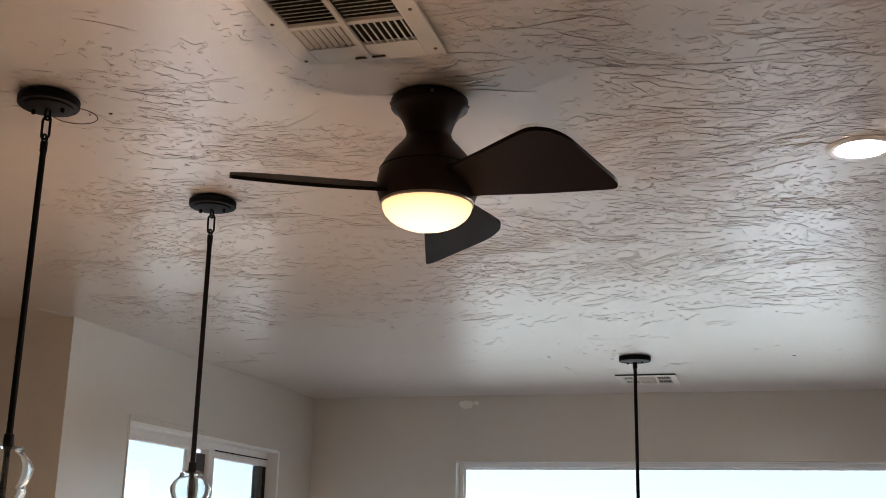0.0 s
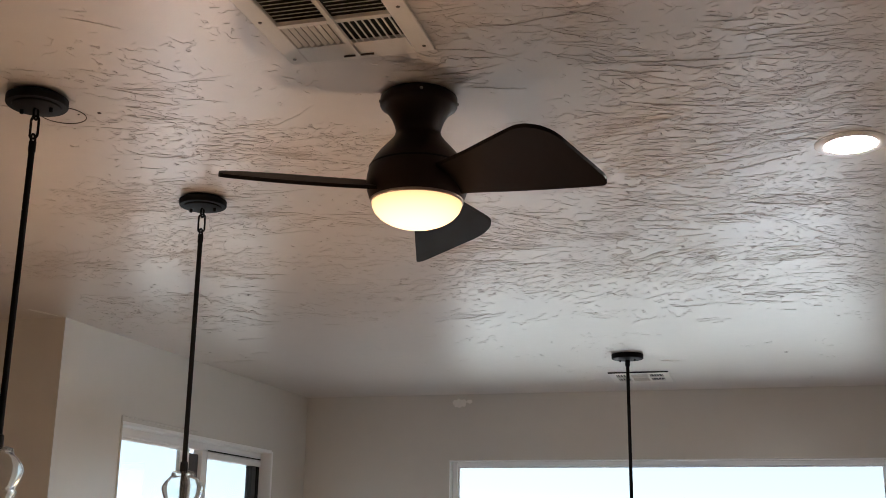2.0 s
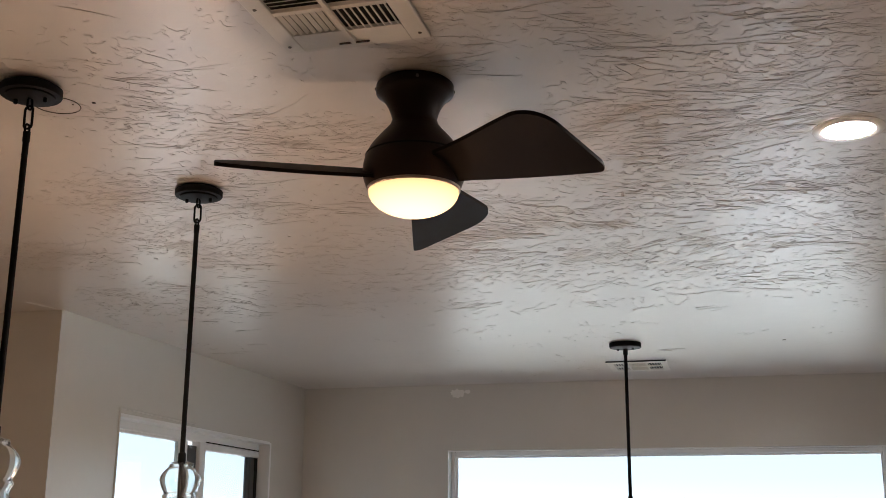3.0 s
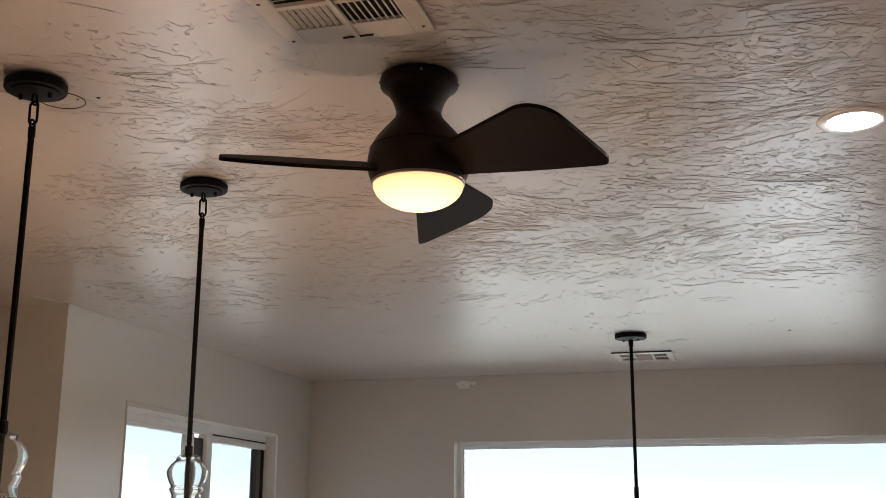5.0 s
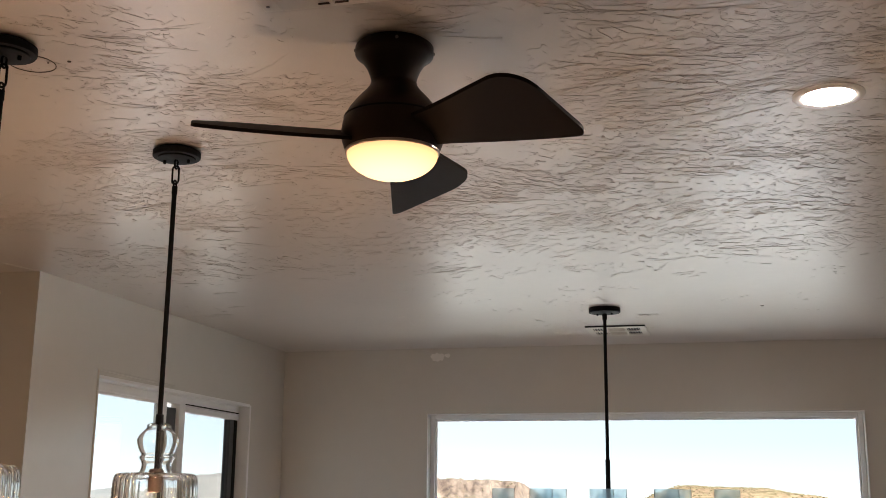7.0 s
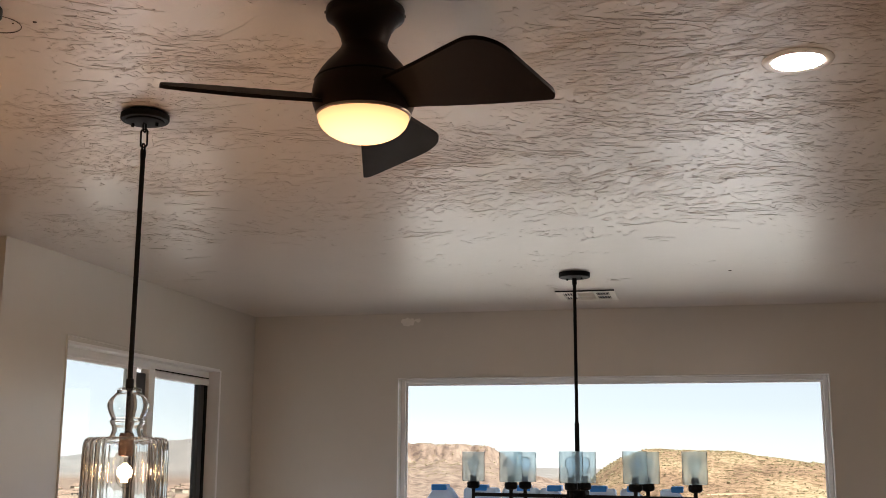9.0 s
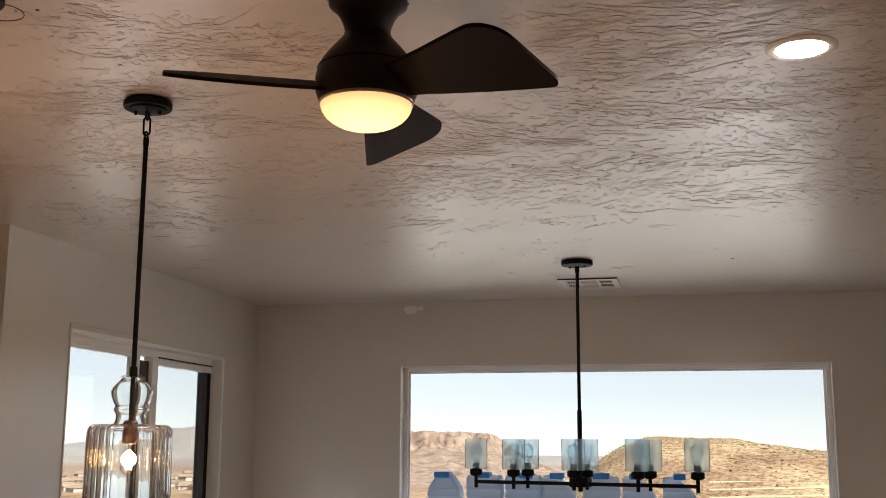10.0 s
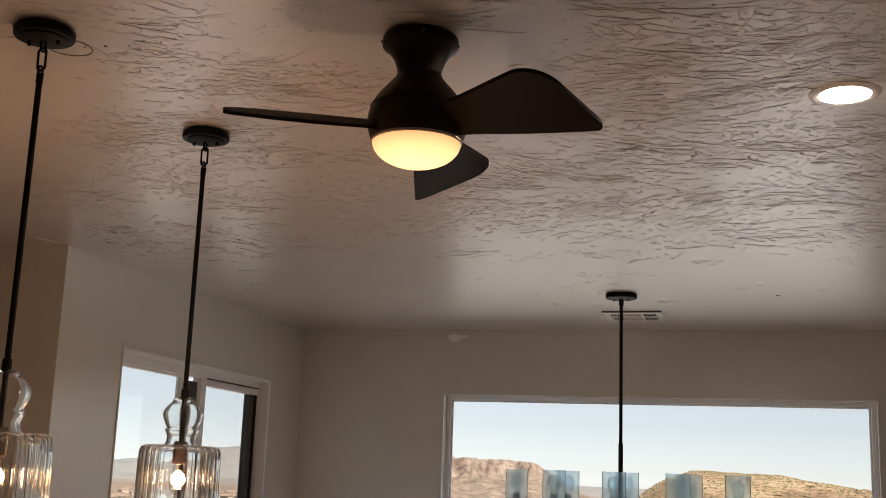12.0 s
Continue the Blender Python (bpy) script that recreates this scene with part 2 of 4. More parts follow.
def tube(points, r, seg=12, bm=None, closed=False):
    """A round rod that follows the points."""
    bm = bm or bmesh.new()
    pts = [Vector(p) for p in points]
    rings, count = [], len(pts)
    up = None
    for i, p in enumerate(pts):
        if closed:
            d = (pts[(i + 1) % count] - pts[i - 1]).normalized()
        else:
            d = (pts[min(i + 1, count - 1)] - pts[max(i - 1, 0)]).normalized()
        if up is None:
            up = Vector((0, 0, 1)) if abs(d.z) < 0.9 else Vector((1, 0, 0))
        s = d.cross(up).normalized()
        up = s.cross(d).normalized()
        rings.append([bm.verts.new(p + r * (math.cos(2 * math.pi * k / seg) * s + math.sin(2 * math.pi * k / seg) * up)) for k in range(seg)])
    pairs = list(zip(rings, rings[1:])) + ([(rings[-1], rings[0])] if closed else [])
    for a, c in pairs:
        for k in range(seg):
            j = (k + 1) % seg
            bm.faces.new((a[k], a[j], c[j], c[k]))
    if not closed:
        bm.faces.new(rings[0][::-1])
        bm.faces.new(rings[-1])
    return bm


def thing(name, m, label, category, group="", kind=""):
    ob = new(name)
    ob.matrix_world = m
    ob.empty_display_size = 0.05
    return tagged(ob, label, category, group, kind)


def setting(name, bm, material, label, category):
    return tagged(part(name, bm, material), label, category, kind="structure")


# ---- the room ----
setting("floor", box(XK - T, XR + T, YR - T, YB + T, -0.12, 0), M_FLOOR, "unseen pale warm floor of the open living room", "floor")
setting("ceiling", box(XK - T, XR + T, YR - T, YB + T, H, H + 0.25), M_CEIL, "beige satin ceiling with hand-trowelled ridged texture", "ceiling")


def ceiling_ridges():
    """Trowel lips: long drawn edges and clusters of short curled ones, each a gentle slope that ends in a sharp small step."""
    rng = random.Random(7)
    verts, faces = [], []

    def field(x, y):
        return 1.9 * noise.noise(Vector((x * 1.1, y * 1.1, 4.2))) + 0.04

    def cover(x, y):
        c = 0.55 + 1.1 * noise.fractal(Vector((x * 2.6, y * 2.0, 9.1)), 0.8, 2.0, 3)
        # smooth patched plaster between the air register and the fan
        if ((x + 0.86) / 0.34) ** 2 + ((y - 2.02) / 0.26) ** 2 < 1 and x < -0.71:
            c -= 0.75
        # ridges left out beside the first lamp: missing glare put into the relief
        c -= 0.95 * smooth(0.0, 0.35, -x - 1.07 - 0.62 * (y - 1.69))
        # wedge without window glare: ridges thinned, so lighting is put into the relief
        if y > 2.45 and 0.29 < -x / y < 0.47:
            c -= 0.35
        return c

    def stroke(x, y, ang, length, step, wander, pull, h, slope, jitter):
        steps = max(4, int(length / step))
        start, bend = len(verts), 0.0
        flip = -1 if rng.random() < 0.22 else 1
        for k in range(steps + 1):
            t = k / steps
            taper = max(0.06, min(1.0, 4 * t, 4 * (1 - t)))
            nx, ny = -math.sin(ang), math.cos(ang)
            side = flip if ny >= 0 else -flip
            nx, ny = nx * side, ny * side
            hh = h * taper * rng.uniform(0.75, 1.15)
            wide = hh * slope
            verts.extend([(x + nx * 0.0002, y + ny * 0.0002, H + 0.0003), (x - nx * hh * 0.35, y - ny * hh * 0.35, H - hh),
                          (x + nx * 0.0007, y + ny * 0.0007, H - hh * 0.96), (x + nx * wide, y + ny * wide, H + 0.0003)])
            if k:
                q = start + (k - 1) * 4
                for w in range(3):
                    faces.append((q + w, q + w + 1, q + w + 5, q + w + 4))
            bend = 0.6 * bend + rng.gauss(0, wander)
            ang += bend + pull * (field(x, y) - ang)
            st = length / steps
            jog = rng.gauss(0, jitter)
            x, y = x + math.cos(ang) * st - math.sin(ang) * jog, y + math.sin(ang) * st + math.cos(ang) * jog

    def spot():
        while True:
            x, y = rng.uniform(-3.0, 1.8), rng.uniform(1.15, 6.6)
            # weak glare near the far wall is put in as fewer ridges
            if (x < XL + 0.05 and y > YP - 0.1) or (rng.random() < 0.985 * smooth(3.2, 4.9, y)):
                continue
            if rng.random() < cover(x, y):
                return x, y

    for k in range(1600):
        x, y = spot()
        lean = field(x, y) + rng.gauss(0, 0.25)
        # a bundle of two to four nearly parallel pulls
        for q in range(rng.choice((1, 1, 2, 3, 4))):
            stroke(x + rng.gauss(0, 0.03), y + q * rng.uniform(0.012, 0.03), lean + rng.gauss(0, 0.09), min(0.3, 0.05 + rng.expovariate(1 / 0.05)), 0.008, 0.045, 0.03,
                   rng.uniform(0.0007, 0.0015), rng.uniform(1.5, 3.5), 0.0004)
    for k in range(4600):
        x, y = spot()
        lean = field(x, y)
        for q in range(rng.randint(2, 8)):
            stroke(x + rng.gauss(0, 0.05), y + rng.gauss(0, 0.045), lean + rng.gauss(0, 0.7), 0.014 + rng.expovariate(1 / 0.022), 0.0038, 0.40, 0.05,
                   rng.uniform(0.00045, 0.0011), rng.uniform(1.5, 3.0), 0.0006)
    me = bpy.data.meshes.new("ceiling_texture")
    me.from_pydata(verts, [], faces)
    me.materials.append(M_CEIL)
    return tagged(new("ceiling_texture", me), "raised hand-trowelled plaster ridges on the ceiling", "ceiling texture", kind="stuff")


ceiling_ridges()


def wall_back():
    bm = bmesh.new()
    x0, x1, z0, z1 = WIN
    add_box(bm, XL - T, x0, YB, YB + T, 0, H)
    add_box(bm, x1, XR + T, YB, YB + T, 0, H)
    add_box(bm, x0, x1, YB, YB + T, 0, z0 - 0.03)
    add_box(bm, x0, x1, YB, YB + T, z1, H)
    return bm


def wall_left():
    bm = bmesh.new()
    y0, y1, z1 = DOOR
    add_box(bm, XL - T, XL, YP, y0, 0, H)
    add_box(bm, XL - T, XL, y1, YB, 0, H)
    add_box(bm, XL - T, XL, y0, y1, z1, H)
    return bm


setting("wall_north", wall_back(), M_WALL, "beige painted wall around the wide picture window", "wall")
setting("wall_west", wall_left(), M_WALL, "beige painted wall around the sliding glass door", "wall")
setting("wall_kitchen", box(XK, XL - T, YP, YP + T, 0, H), M_WALL, "beige kitchen wall warmed by the pendant lamps", "wall")
setting("wall_kitchen_side", box(XK - T, XK, YR, YP + T, 0, H), M_WALL, "plain beige kitchen side wall", "wall")
setting("wall_east", box(XR, XR + T, YR, YB, 0, H), M_WALL, "plain beige side wall", "wall")
setting("wall_south", box(XK - T, XR + T, YR - T, YR, 0, H), M_WALL, "plain beige rear wall", "wall")


def picture_window():
    x0, x1, z0, z1 = WIN
    win = thing("window_1", pose(0, 0, 0), "wide white-framed picture window looking out on hills", "window", kind="structure")
    w, ya, yb = 0.028, YB + 0.070, YB + 0.125
    part("window_frame", box(x0, x0 + w, ya, yb, z0, z1, bevel=0.004), M_VINYL, win)
    part("window_frame", box(x1 - w, x1, ya, yb, z0, z1, bevel=0.004), M_VINYL, win)
    part("window_frame", box(x0 + w, x1 - w, ya, yb, z1 - w, z1, bevel=0.004), M_VINYL, win)
    part("window_frame", box(x0 + w, x1 - w, ya, yb, z0, z0 + w, bevel=0.004), M_VINYL, win)
    s = 0.012
    for a in ((x0 + w, x0 + w + s, z0 + w, z1 - w), (x1 - w - s, x1 - w, z0 + w, z1 - w)):
        part("glazing_bead", box(a[0], a[1], ya + 0.015, ya + 0.03, a[2], a[3], bevel=0.003), M_VINYL, win)
    for a in ((z0 + w, z0 + w + s), (z1 - w - s, z1 - w)):
        part("glazing_bead", box(x0 + w + s, x1 - w - s, ya + 0.015, ya + 0.03, a[0], a[1], bevel=0.003), M_VINYL, win)
    part("pane", box(x0 + w + 0.002, x1 - w - 0.002, ya + 0.033, ya + 0.039, z0 + w + 0.002, z1 - w - 0.002), M_WIDEPANE, win, "clear glass pane", shadow=False)
    part("window_sill", box(x0 - 0.02, x1 + 0.02, YB - 0.17, YB - 0.002, z0 - 0.03, z0, bevel=0.006), M_VINYL, win)
    part("window_sill", box(x0, x1, YB - 0.002, YB + T, z0 - 0.03, z0), M_VINYL, win)
    # corner bead of the plaster, seen as a thin pale line
    r = 0.006
    part("corner_bead", tube([(x0 - 0.002, YB - 0.001, z0), (x0 - 0.002, YB - 0.001, z1), (x1 + 0.002, YB - 0.001, z1), (x1 + 0.002, YB - 0.001, z0)], r, 10), M_VINYL, win, "white plaster corner bead")


def sliding_door():
    y0, y1, z1 = DOOR
    d = thing("door_1", pose(0, 0, 0), "white sliding glass patio door, closed, with dark screen edge", "sliding door", kind="structure")
    xa, xb = XL - 0.12, XL - 0.07            # door plane
    part("head", box(xa - 0.03, xb, y0, y1, 1.985, z1, bevel=0.004), M_VINYL, d)
    part("jamb", box(xa - 0.03, xb, y0, y0 + 0.05, 0, 1.985, bevel=0.004), M_VINYL, d)
    part("jamb", box(xa - 0.03, xb - 0.02, y1 - 0.012, y1, 0, 1.985), M_VINYL, d)
    part("threshold", box(xa - 0.03, xb, y0 + 0.05, y1 - 0.012, 0, 0.03, bevel=0.004), M_VINYL, d)
    fixed = part("fixed_panel", box(xa, xb - 0.004, 5.43, 5.50, 0.03, 1.985, bevel=0.004), M_VINYL, d)
    part("bottom_rail", box(xa, xb - 0.004, y0 + 0.05, 5.43, 0.03, 0.12), M_VINYL, fixed)
    part("top_rail", box(xa, xb - 0.01, y0 + 0.05, 5.43, 1.972, 1.985), M_VINYL, fixed)
    part("pane", box(xa + 0.02, xa + 0.026, y0 + 0.05, 5.43, 0.12, 1.972), M_PANE, fixed, "clear glass pane", shadow=False)
    part("screen_frame", box(xa - 0.02, xb - 0.015, 5.50, 5.625, 0.03, 1.962, bevel=0.004), M_DARKVINYL, d, "dark screen frame edge")
    slide = part("sliding_panel", box(xa, xb + 0.006, 5.625, 5.694, 0.03, 1.985, bevel=0.004), M_VINYL, d)
    part("top_rail", box(xa, xb + 0.006, 5.694, y1 - 0.014, 1.946, 1.982, bevel=0.003), M_VINYL, slide)
    part("bottom_rail", box(xa, xb, 5.694, 6.305, 0.03, 0.12), M_VINYL, slide)
    # stile beside white rails: its shade is put into the dark colour
    part("stile", box(xa, xb - 0.006, 6.305, 6.36, 0.03, 1.946), M_DARKVINYL, slide, "door stile, its shade put into dark grey")
    part("pull_strip", box(xa, xb - 0.003, 6.363, y1 - 0.014, 0.03, 1.946, bevel=0.003), M_BLACK, slide, "black weather strip")
    part("pane", box(xa + 0.02, xa + 0.026, 5.694, 6.305, 0.12, 1.946), M_PANE, slide, "clear glass pane", shadow=False)
    # solid strip: the shade in the track gap is put into black
    part("track_gap_shade", box(xb - 0.002, xb + 0.002, 5.70, y1 - 0.002, 1.986, 1.992), M_BLACK, d, "thin black strip for the shaded track gap")
    part("jamb_return", box(XL - 0.085, XL + 0.003, y1 - 0.010, y1 + 0.014, 0, z1 - 0.001, bevel=0.003), M_VINYL, d, "white painted door return")
    part("head_return", box(XL - 0.085, XL + 0.003, y0, y1 - 0.010, z1 - 0.012, z1 + 0.006, bevel=0.003), M_VINYL, d, "white painted door return")
    part("corner_bead", tube([(XL + 0.001, y0 - 0.002, 0.01), (XL + 0.001, y0 - 0.002, z1 + 0.03), (XL + 0.001, y0 + 0.75, z1 + 0.022)], 0.006, 10), M_WALL, d)


picture_window()
sliding_door()


# ---- the land outside ----
def ground_material():
    m = bpy.data.materials.new("dry_hillside")
    m.use_nodes = True
    n, l = m.node_tree.nodes, m.node_tree.links
    b = n["Principled BSDF"]
    b.inputs["Roughness"].default_value, b.inputs["Specular IOR Level"].default_value = 0.95, 0.1
    co = n.new("ShaderNodeTexCoord")

    def tex(scale, detail):
        k = n.new("ShaderNodeTexNoise")
        k.inputs["Scale"].default_value, k.inputs["Detail"].default_value, k.inputs["Roughness"].default_value = scale, detail, 0.65
        l.new(co.outputs["Object"], k.inputs["Vector"])
        return k.outputs["Fac"]

    def ramp(fac, stops):
        k = n.new("ShaderNodeValToRGB")
        k.color_ramp.elements[0].position, k.color_ramp.elements[0].color = stops[0][0], (*stops[0][1], 1)
        k.color_ramp.elements[1].position, k.color_ramp.elements[1].color = stops[-1][0], (*stops[-1][1], 1)
        for p, c in stops[1:-1]:
            e = k.color_ramp.elements.new(p)
            e.color = (*c, 1)
        l.new(fac, k.inputs["Fac"])
        return k.outputs["Color"]

    soil = ramp(tex(0.028, 8), [(0.34, (0.22, 0.14, 0.097)), (0.5, (0.37, 0.25, 0.165)), (0.66, (0.48, 0.365, 0.235))])
    brush = ramp(tex(0.55, 4), [(0.40, (0.24, 0.24, 0.17)), (0.50, (0.56, 0.55, 0.52)), (0.70, (0.78, 0.76, 0.72))])
    mix = n.new("ShaderNodeMix")
    mix.data_type, mix.blend_type = "RGBA", "MULTIPLY"
    mix.inputs["Factor"].default_value = 0.9
    l.new(soil, mix.inputs["A"])
    l.new(brush, mix.inputs["B"])
    sep = n.new("ShaderNodeSeparateXYZ")
    l.new(co.outputs["Object"], sep.inputs[0])

    def mth(op, a, c):
        k = n.new("ShaderNodeMath")
        k.operation = op
        for q, v in enumerate((a, c)):
            if isinstance(v, (int, float)):
                k.inputs[q].default_value = v
            else:
                l.new(v, k.inputs[q])
        return k.outputs[0]

    # pale graded tracks along the near slope
    zz = mth("ADD", sep.outputs["Z"], mth("MULTIPLY", sep.outputs["X"], -0.035))
    line = mth("LESS_THAN", mth("PINGPONG", mth("MULTIPLY", zz, 0.42), 0.5), 0.09)
    zone = mth("MULTIPLY", mth("LESS_THAN", sep.outputs["Z"], -9.0), mth("GREATER_THAN", mth("DIVIDE", sep.outputs["X"], sep.outputs["Y"]), 0.005))
    zone = mth("MULTIPLY", zone, mth("LESS_THAN", sep.outputs["Y"], 520.0))
    track = n.new("ShaderNodeMix")
    track.data_type = "RGBA"
    l.new(mth("MULTIPLY", mth("MULTIPLY", line, zone), 0.5), track.inputs["Factor"])
    l.new(mix.outputs["Result"], track.inputs["A"])
    track.inputs["B"].default_value = (0.58, 0.44, 0.27, 1)
    # mesa rock, pinker and paler than the near hill: haze put into its colour
    rock = ramp(tex(0.05, 9), [(0.32, (0.13, 0.09, 0.07)), (0.5, (0.215, 0.155, 0.12)), (0.7, (0.27, 0.21, 0.165))])
    grit = ramp(tex(0.16, 6), [(0.36, (0.45, 0.45, 0.48)), (0.52, (0.95, 0.95, 0.95)), (0.7, (1.0, 1.0, 1.0))])
    rough_rock = n.new("ShaderNodeMix")
    rough_rock.data_type, rough_rock.blend_type = "RGBA", "MULTIPLY"
    rough_rock.inputs["Factor"].default_value = 0.9
    l.new(rock, rough_rock.inputs["A"])
    l.new(grit, rough_rock.inputs["B"])
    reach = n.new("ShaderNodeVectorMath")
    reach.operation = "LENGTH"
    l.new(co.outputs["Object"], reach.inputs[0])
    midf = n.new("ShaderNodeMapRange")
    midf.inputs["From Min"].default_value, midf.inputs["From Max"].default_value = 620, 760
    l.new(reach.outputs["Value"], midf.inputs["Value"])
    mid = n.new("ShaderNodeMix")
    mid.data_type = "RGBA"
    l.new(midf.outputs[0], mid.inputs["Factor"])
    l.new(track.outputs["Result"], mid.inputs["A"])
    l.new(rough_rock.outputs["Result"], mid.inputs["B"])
    # the far range turns dull grey: distance haze put into its colour
    far_haze = ramp(tex(0.006, 7), [(0.35, (0.15, 0.145, 0.14)), (0.65, (0.24, 0.215, 0.195))])
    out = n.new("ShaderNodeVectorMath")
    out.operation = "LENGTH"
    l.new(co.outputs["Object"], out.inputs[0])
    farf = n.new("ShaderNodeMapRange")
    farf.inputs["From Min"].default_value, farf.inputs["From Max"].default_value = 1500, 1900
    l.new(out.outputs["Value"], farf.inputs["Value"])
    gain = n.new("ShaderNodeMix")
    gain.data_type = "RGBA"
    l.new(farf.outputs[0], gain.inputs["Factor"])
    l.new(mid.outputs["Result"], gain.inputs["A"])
    l.new(far_haze, gain.inputs["B"])
    # unseen ground by the house, made pale to brighten the ceiling's sheen
    bounce_yard = ramp(tex(0.9, 6), [(0.3, (0.52, 0.50, 0.48)), (0.7, (0.68, 0.66, 0.63))])
    dist = n.new("ShaderNodeVectorMath")
    dist.operation = "LENGTH"
    l.new(co.outputs["Object"], dist.inputs[0])
    fade = n.new("ShaderNodeMapRange")
    fade.inputs["From Min"].default_value, fade.inputs["From Max"].default_value = 45, 70
    l.new(dist.outputs["Value"], fade.inputs["Value"])
    mix2 = n.new("ShaderNodeMix")
    mix2.data_type = "RGBA"
    l.new(fade.outputs[0], mix2.inputs["Factor"])
    l.new(bounce_yard, mix2.inputs["A"])
    l.new(gain.outputs["Result"], mix2.inputs["B"])
    l.new(mix2.outputs["Result"], b.inputs["Base Color"])
    return m


def land():
    """One sheet out to the horizon: a valley below the house, a mesa, a near hill with graded benches, and a far range."""
    azs = np.radians(np.concatenate([np.arange(-180, -40, 5.0), np.arange(-40, 16, 0.16), np.arange(16, 180, 5.0)]))
    rs = np.concatenate([np.linspace(0.5, 9, 4), np.geomspace(12, 60, 8), np.linspace(75, 360, 20), np.linspace(372, 560, 40),
                         np.linspace(600, 1020, 22), np.linspace(1030, 1090, 13), np.linspace(1105, 1500, 12), np.geomspace(1600, 4600, 24)])
    A, R = np.meshgrid(azs, rs, indexing="ij")
    D = np.degrees(A)
    tan = lambda e: np.tan(np.radians(e))
    Z = -0.6 - 22 * smooth(15, 330, R)
    wob = np.zeros_like(Z)
    for i in range(A.shape[0]):
        for j in range(A.shape[1]):
            if R[i, j] > 60:
                p = Vector((R[i, j] * math.sin(A[i, j]), R[i, j] * math.cos(A[i, j]), 0))
                wob[i, j] = noise.fractal(p * 0.012, 0.9, 2.1, 5)
    # near hill
    crest = np.interp(D, [-7.2, -6.2, -5.0, -3.8, -2.6, -1, 1, 3, 6, 12, 30], [-3, -1.7, -0.5, 0.25, 0.66, 0.58, 0.42, 0.25, -0.03, -0.3, -0.6])
    top = 1.49 + 500 * tan(crest)
    hill = top - (top + 24) * (1 - smooth(335, 500, R)) ** 1.15 - 60 * smooth(500, 720, R)
    bench = 1.4 * np.abs(np.mod(hill / 2.4 + 0.02 * D, 1) - 0.5) * smooth(0.5, 3.0, D) * smooth(-8, -11, hill)
    hill = np.where((D > -7.2) & (D < 40), hill + wob * 3.2 * (1 - smooth(485, 500, R) * 0.6) + bench, -99)
    # mesa
    mtop = 1.49 + 1100 * tan(np.interp(D, [-40, -26, -18, -14.6, -12, -10.3, -9.9, -9.2, -8.6, -7.0, -5.5], [0.4, 0.6, 0.8, 0.87, 0.8, 0.70, 0.42, -0.1, -0.55, -1.1, -2.2]))
    gully = np.zeros_like(Z)
    for i in range(A.shape[0]):
        if -26 < D[i, 0] < -4:
            gully[i, :] = 16 * noise.noise(Vector((D[i, 0] * 3.1, 0.3, 0))) + 9 * noise.noise(Vector((D[i, 0] * 9.0, 4.3, 0)))
    Rm = R + gully
    talus, cliff = smooth(720, 1075, Rm), np.clip((Rm - 1048) / 14, 0, 1)
    mesa = -24 + (mtop + 24) * (0.60 * talus + 0.40 * cliff) - 40 * smooth(1250, 1500, R) + wob * 2.6 * (1 - smooth(1040, 1060, R) * 0.85)
    mesa = np.where((D > -24) & (D < -5), mesa, -99)
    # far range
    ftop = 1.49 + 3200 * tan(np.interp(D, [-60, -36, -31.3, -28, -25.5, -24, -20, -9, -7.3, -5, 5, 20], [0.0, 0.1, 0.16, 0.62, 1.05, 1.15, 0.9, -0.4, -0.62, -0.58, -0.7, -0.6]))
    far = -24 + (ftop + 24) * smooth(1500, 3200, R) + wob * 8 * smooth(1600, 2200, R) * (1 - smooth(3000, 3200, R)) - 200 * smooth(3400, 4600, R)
    Z = np.maximum(np.maximum(Z + wob * 1.2 * smooth(60, 200, R), hill), np.maximum(mesa, np.where(R > 1500, far, -99)))
    na, nr = A.shape
    fineness = np.zeros_like(Z)
    for i in range(na):
        for j in range(nr):
            if 380 < R[i, j] < 1300 and -25 < D[i, j] < 20:
                fineness[i, j] = noise.noise(Vector((R[i, j] * math.sin(A[i, j]) * 0.09, R[i, j] * math.cos(A[i, j]) * 0.03, 3.0)))
    Z = Z + fineness * np.where(R > 700, 3.2, 0.6)
    verts = [(R[i, j] * math.sin(A[i, j]), R[i, j] * math.cos(A[i, j]) + 3.0 * (R[i, j] < 12), Z[i, j]) for i in range(na) for j in range(nr)]
    faces = [(i * nr + j, ((i + 1) % na) * nr + j, ((i + 1) % na) * nr + j + 1, i * nr + j + 1) for i in range(na) for j in range(nr - 1)]
    verts.append((0, 3, -0.6))
    faces += [(len(verts) - 1, ((i + 1) % na) * nr, i * nr) for i in range(na)]
    me = bpy.data.meshes.new("ground")
    me.from_pydata(verts, [], faces)
    me.shade_smooth()
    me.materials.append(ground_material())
    rng = random.Random(11)
    bv, bf = [], []
    base = bmesh.new()
    bmesh.ops.create_icosphere(base, subdivisions=1, radius=1)
    bco = [v.co.copy() for v in base.verts]
    bfa = [[v.index for v in f.verts] for f in base.faces]
    base.free()
    for k in range(5200):
        d = rng.uniform(-7, 8)
        rr = 500 - abs(rng.gauss(0, 55)) if k % 9 else rng.uniform(490, 502)
        if k % 5 == 0:
            d, rr = rng.uniform(-15.2, -8.5), rng.uniform(900, 1105)
        i, j = int(np.abs(azs - math.radians(d)).argmin()), int(np.abs(rs - rr).argmin())
        size = rng.uniform(0.14, 0.42) * (1.6 if rr > 800 else 1) * (1.7 if rng.random() < 0.06 else 1)
        at = Vector((rr * math.sin(math.radians(d)), rr * math.cos(math.radians(d)), Z[i, j] + size * 0.3))
        start = len(bv)
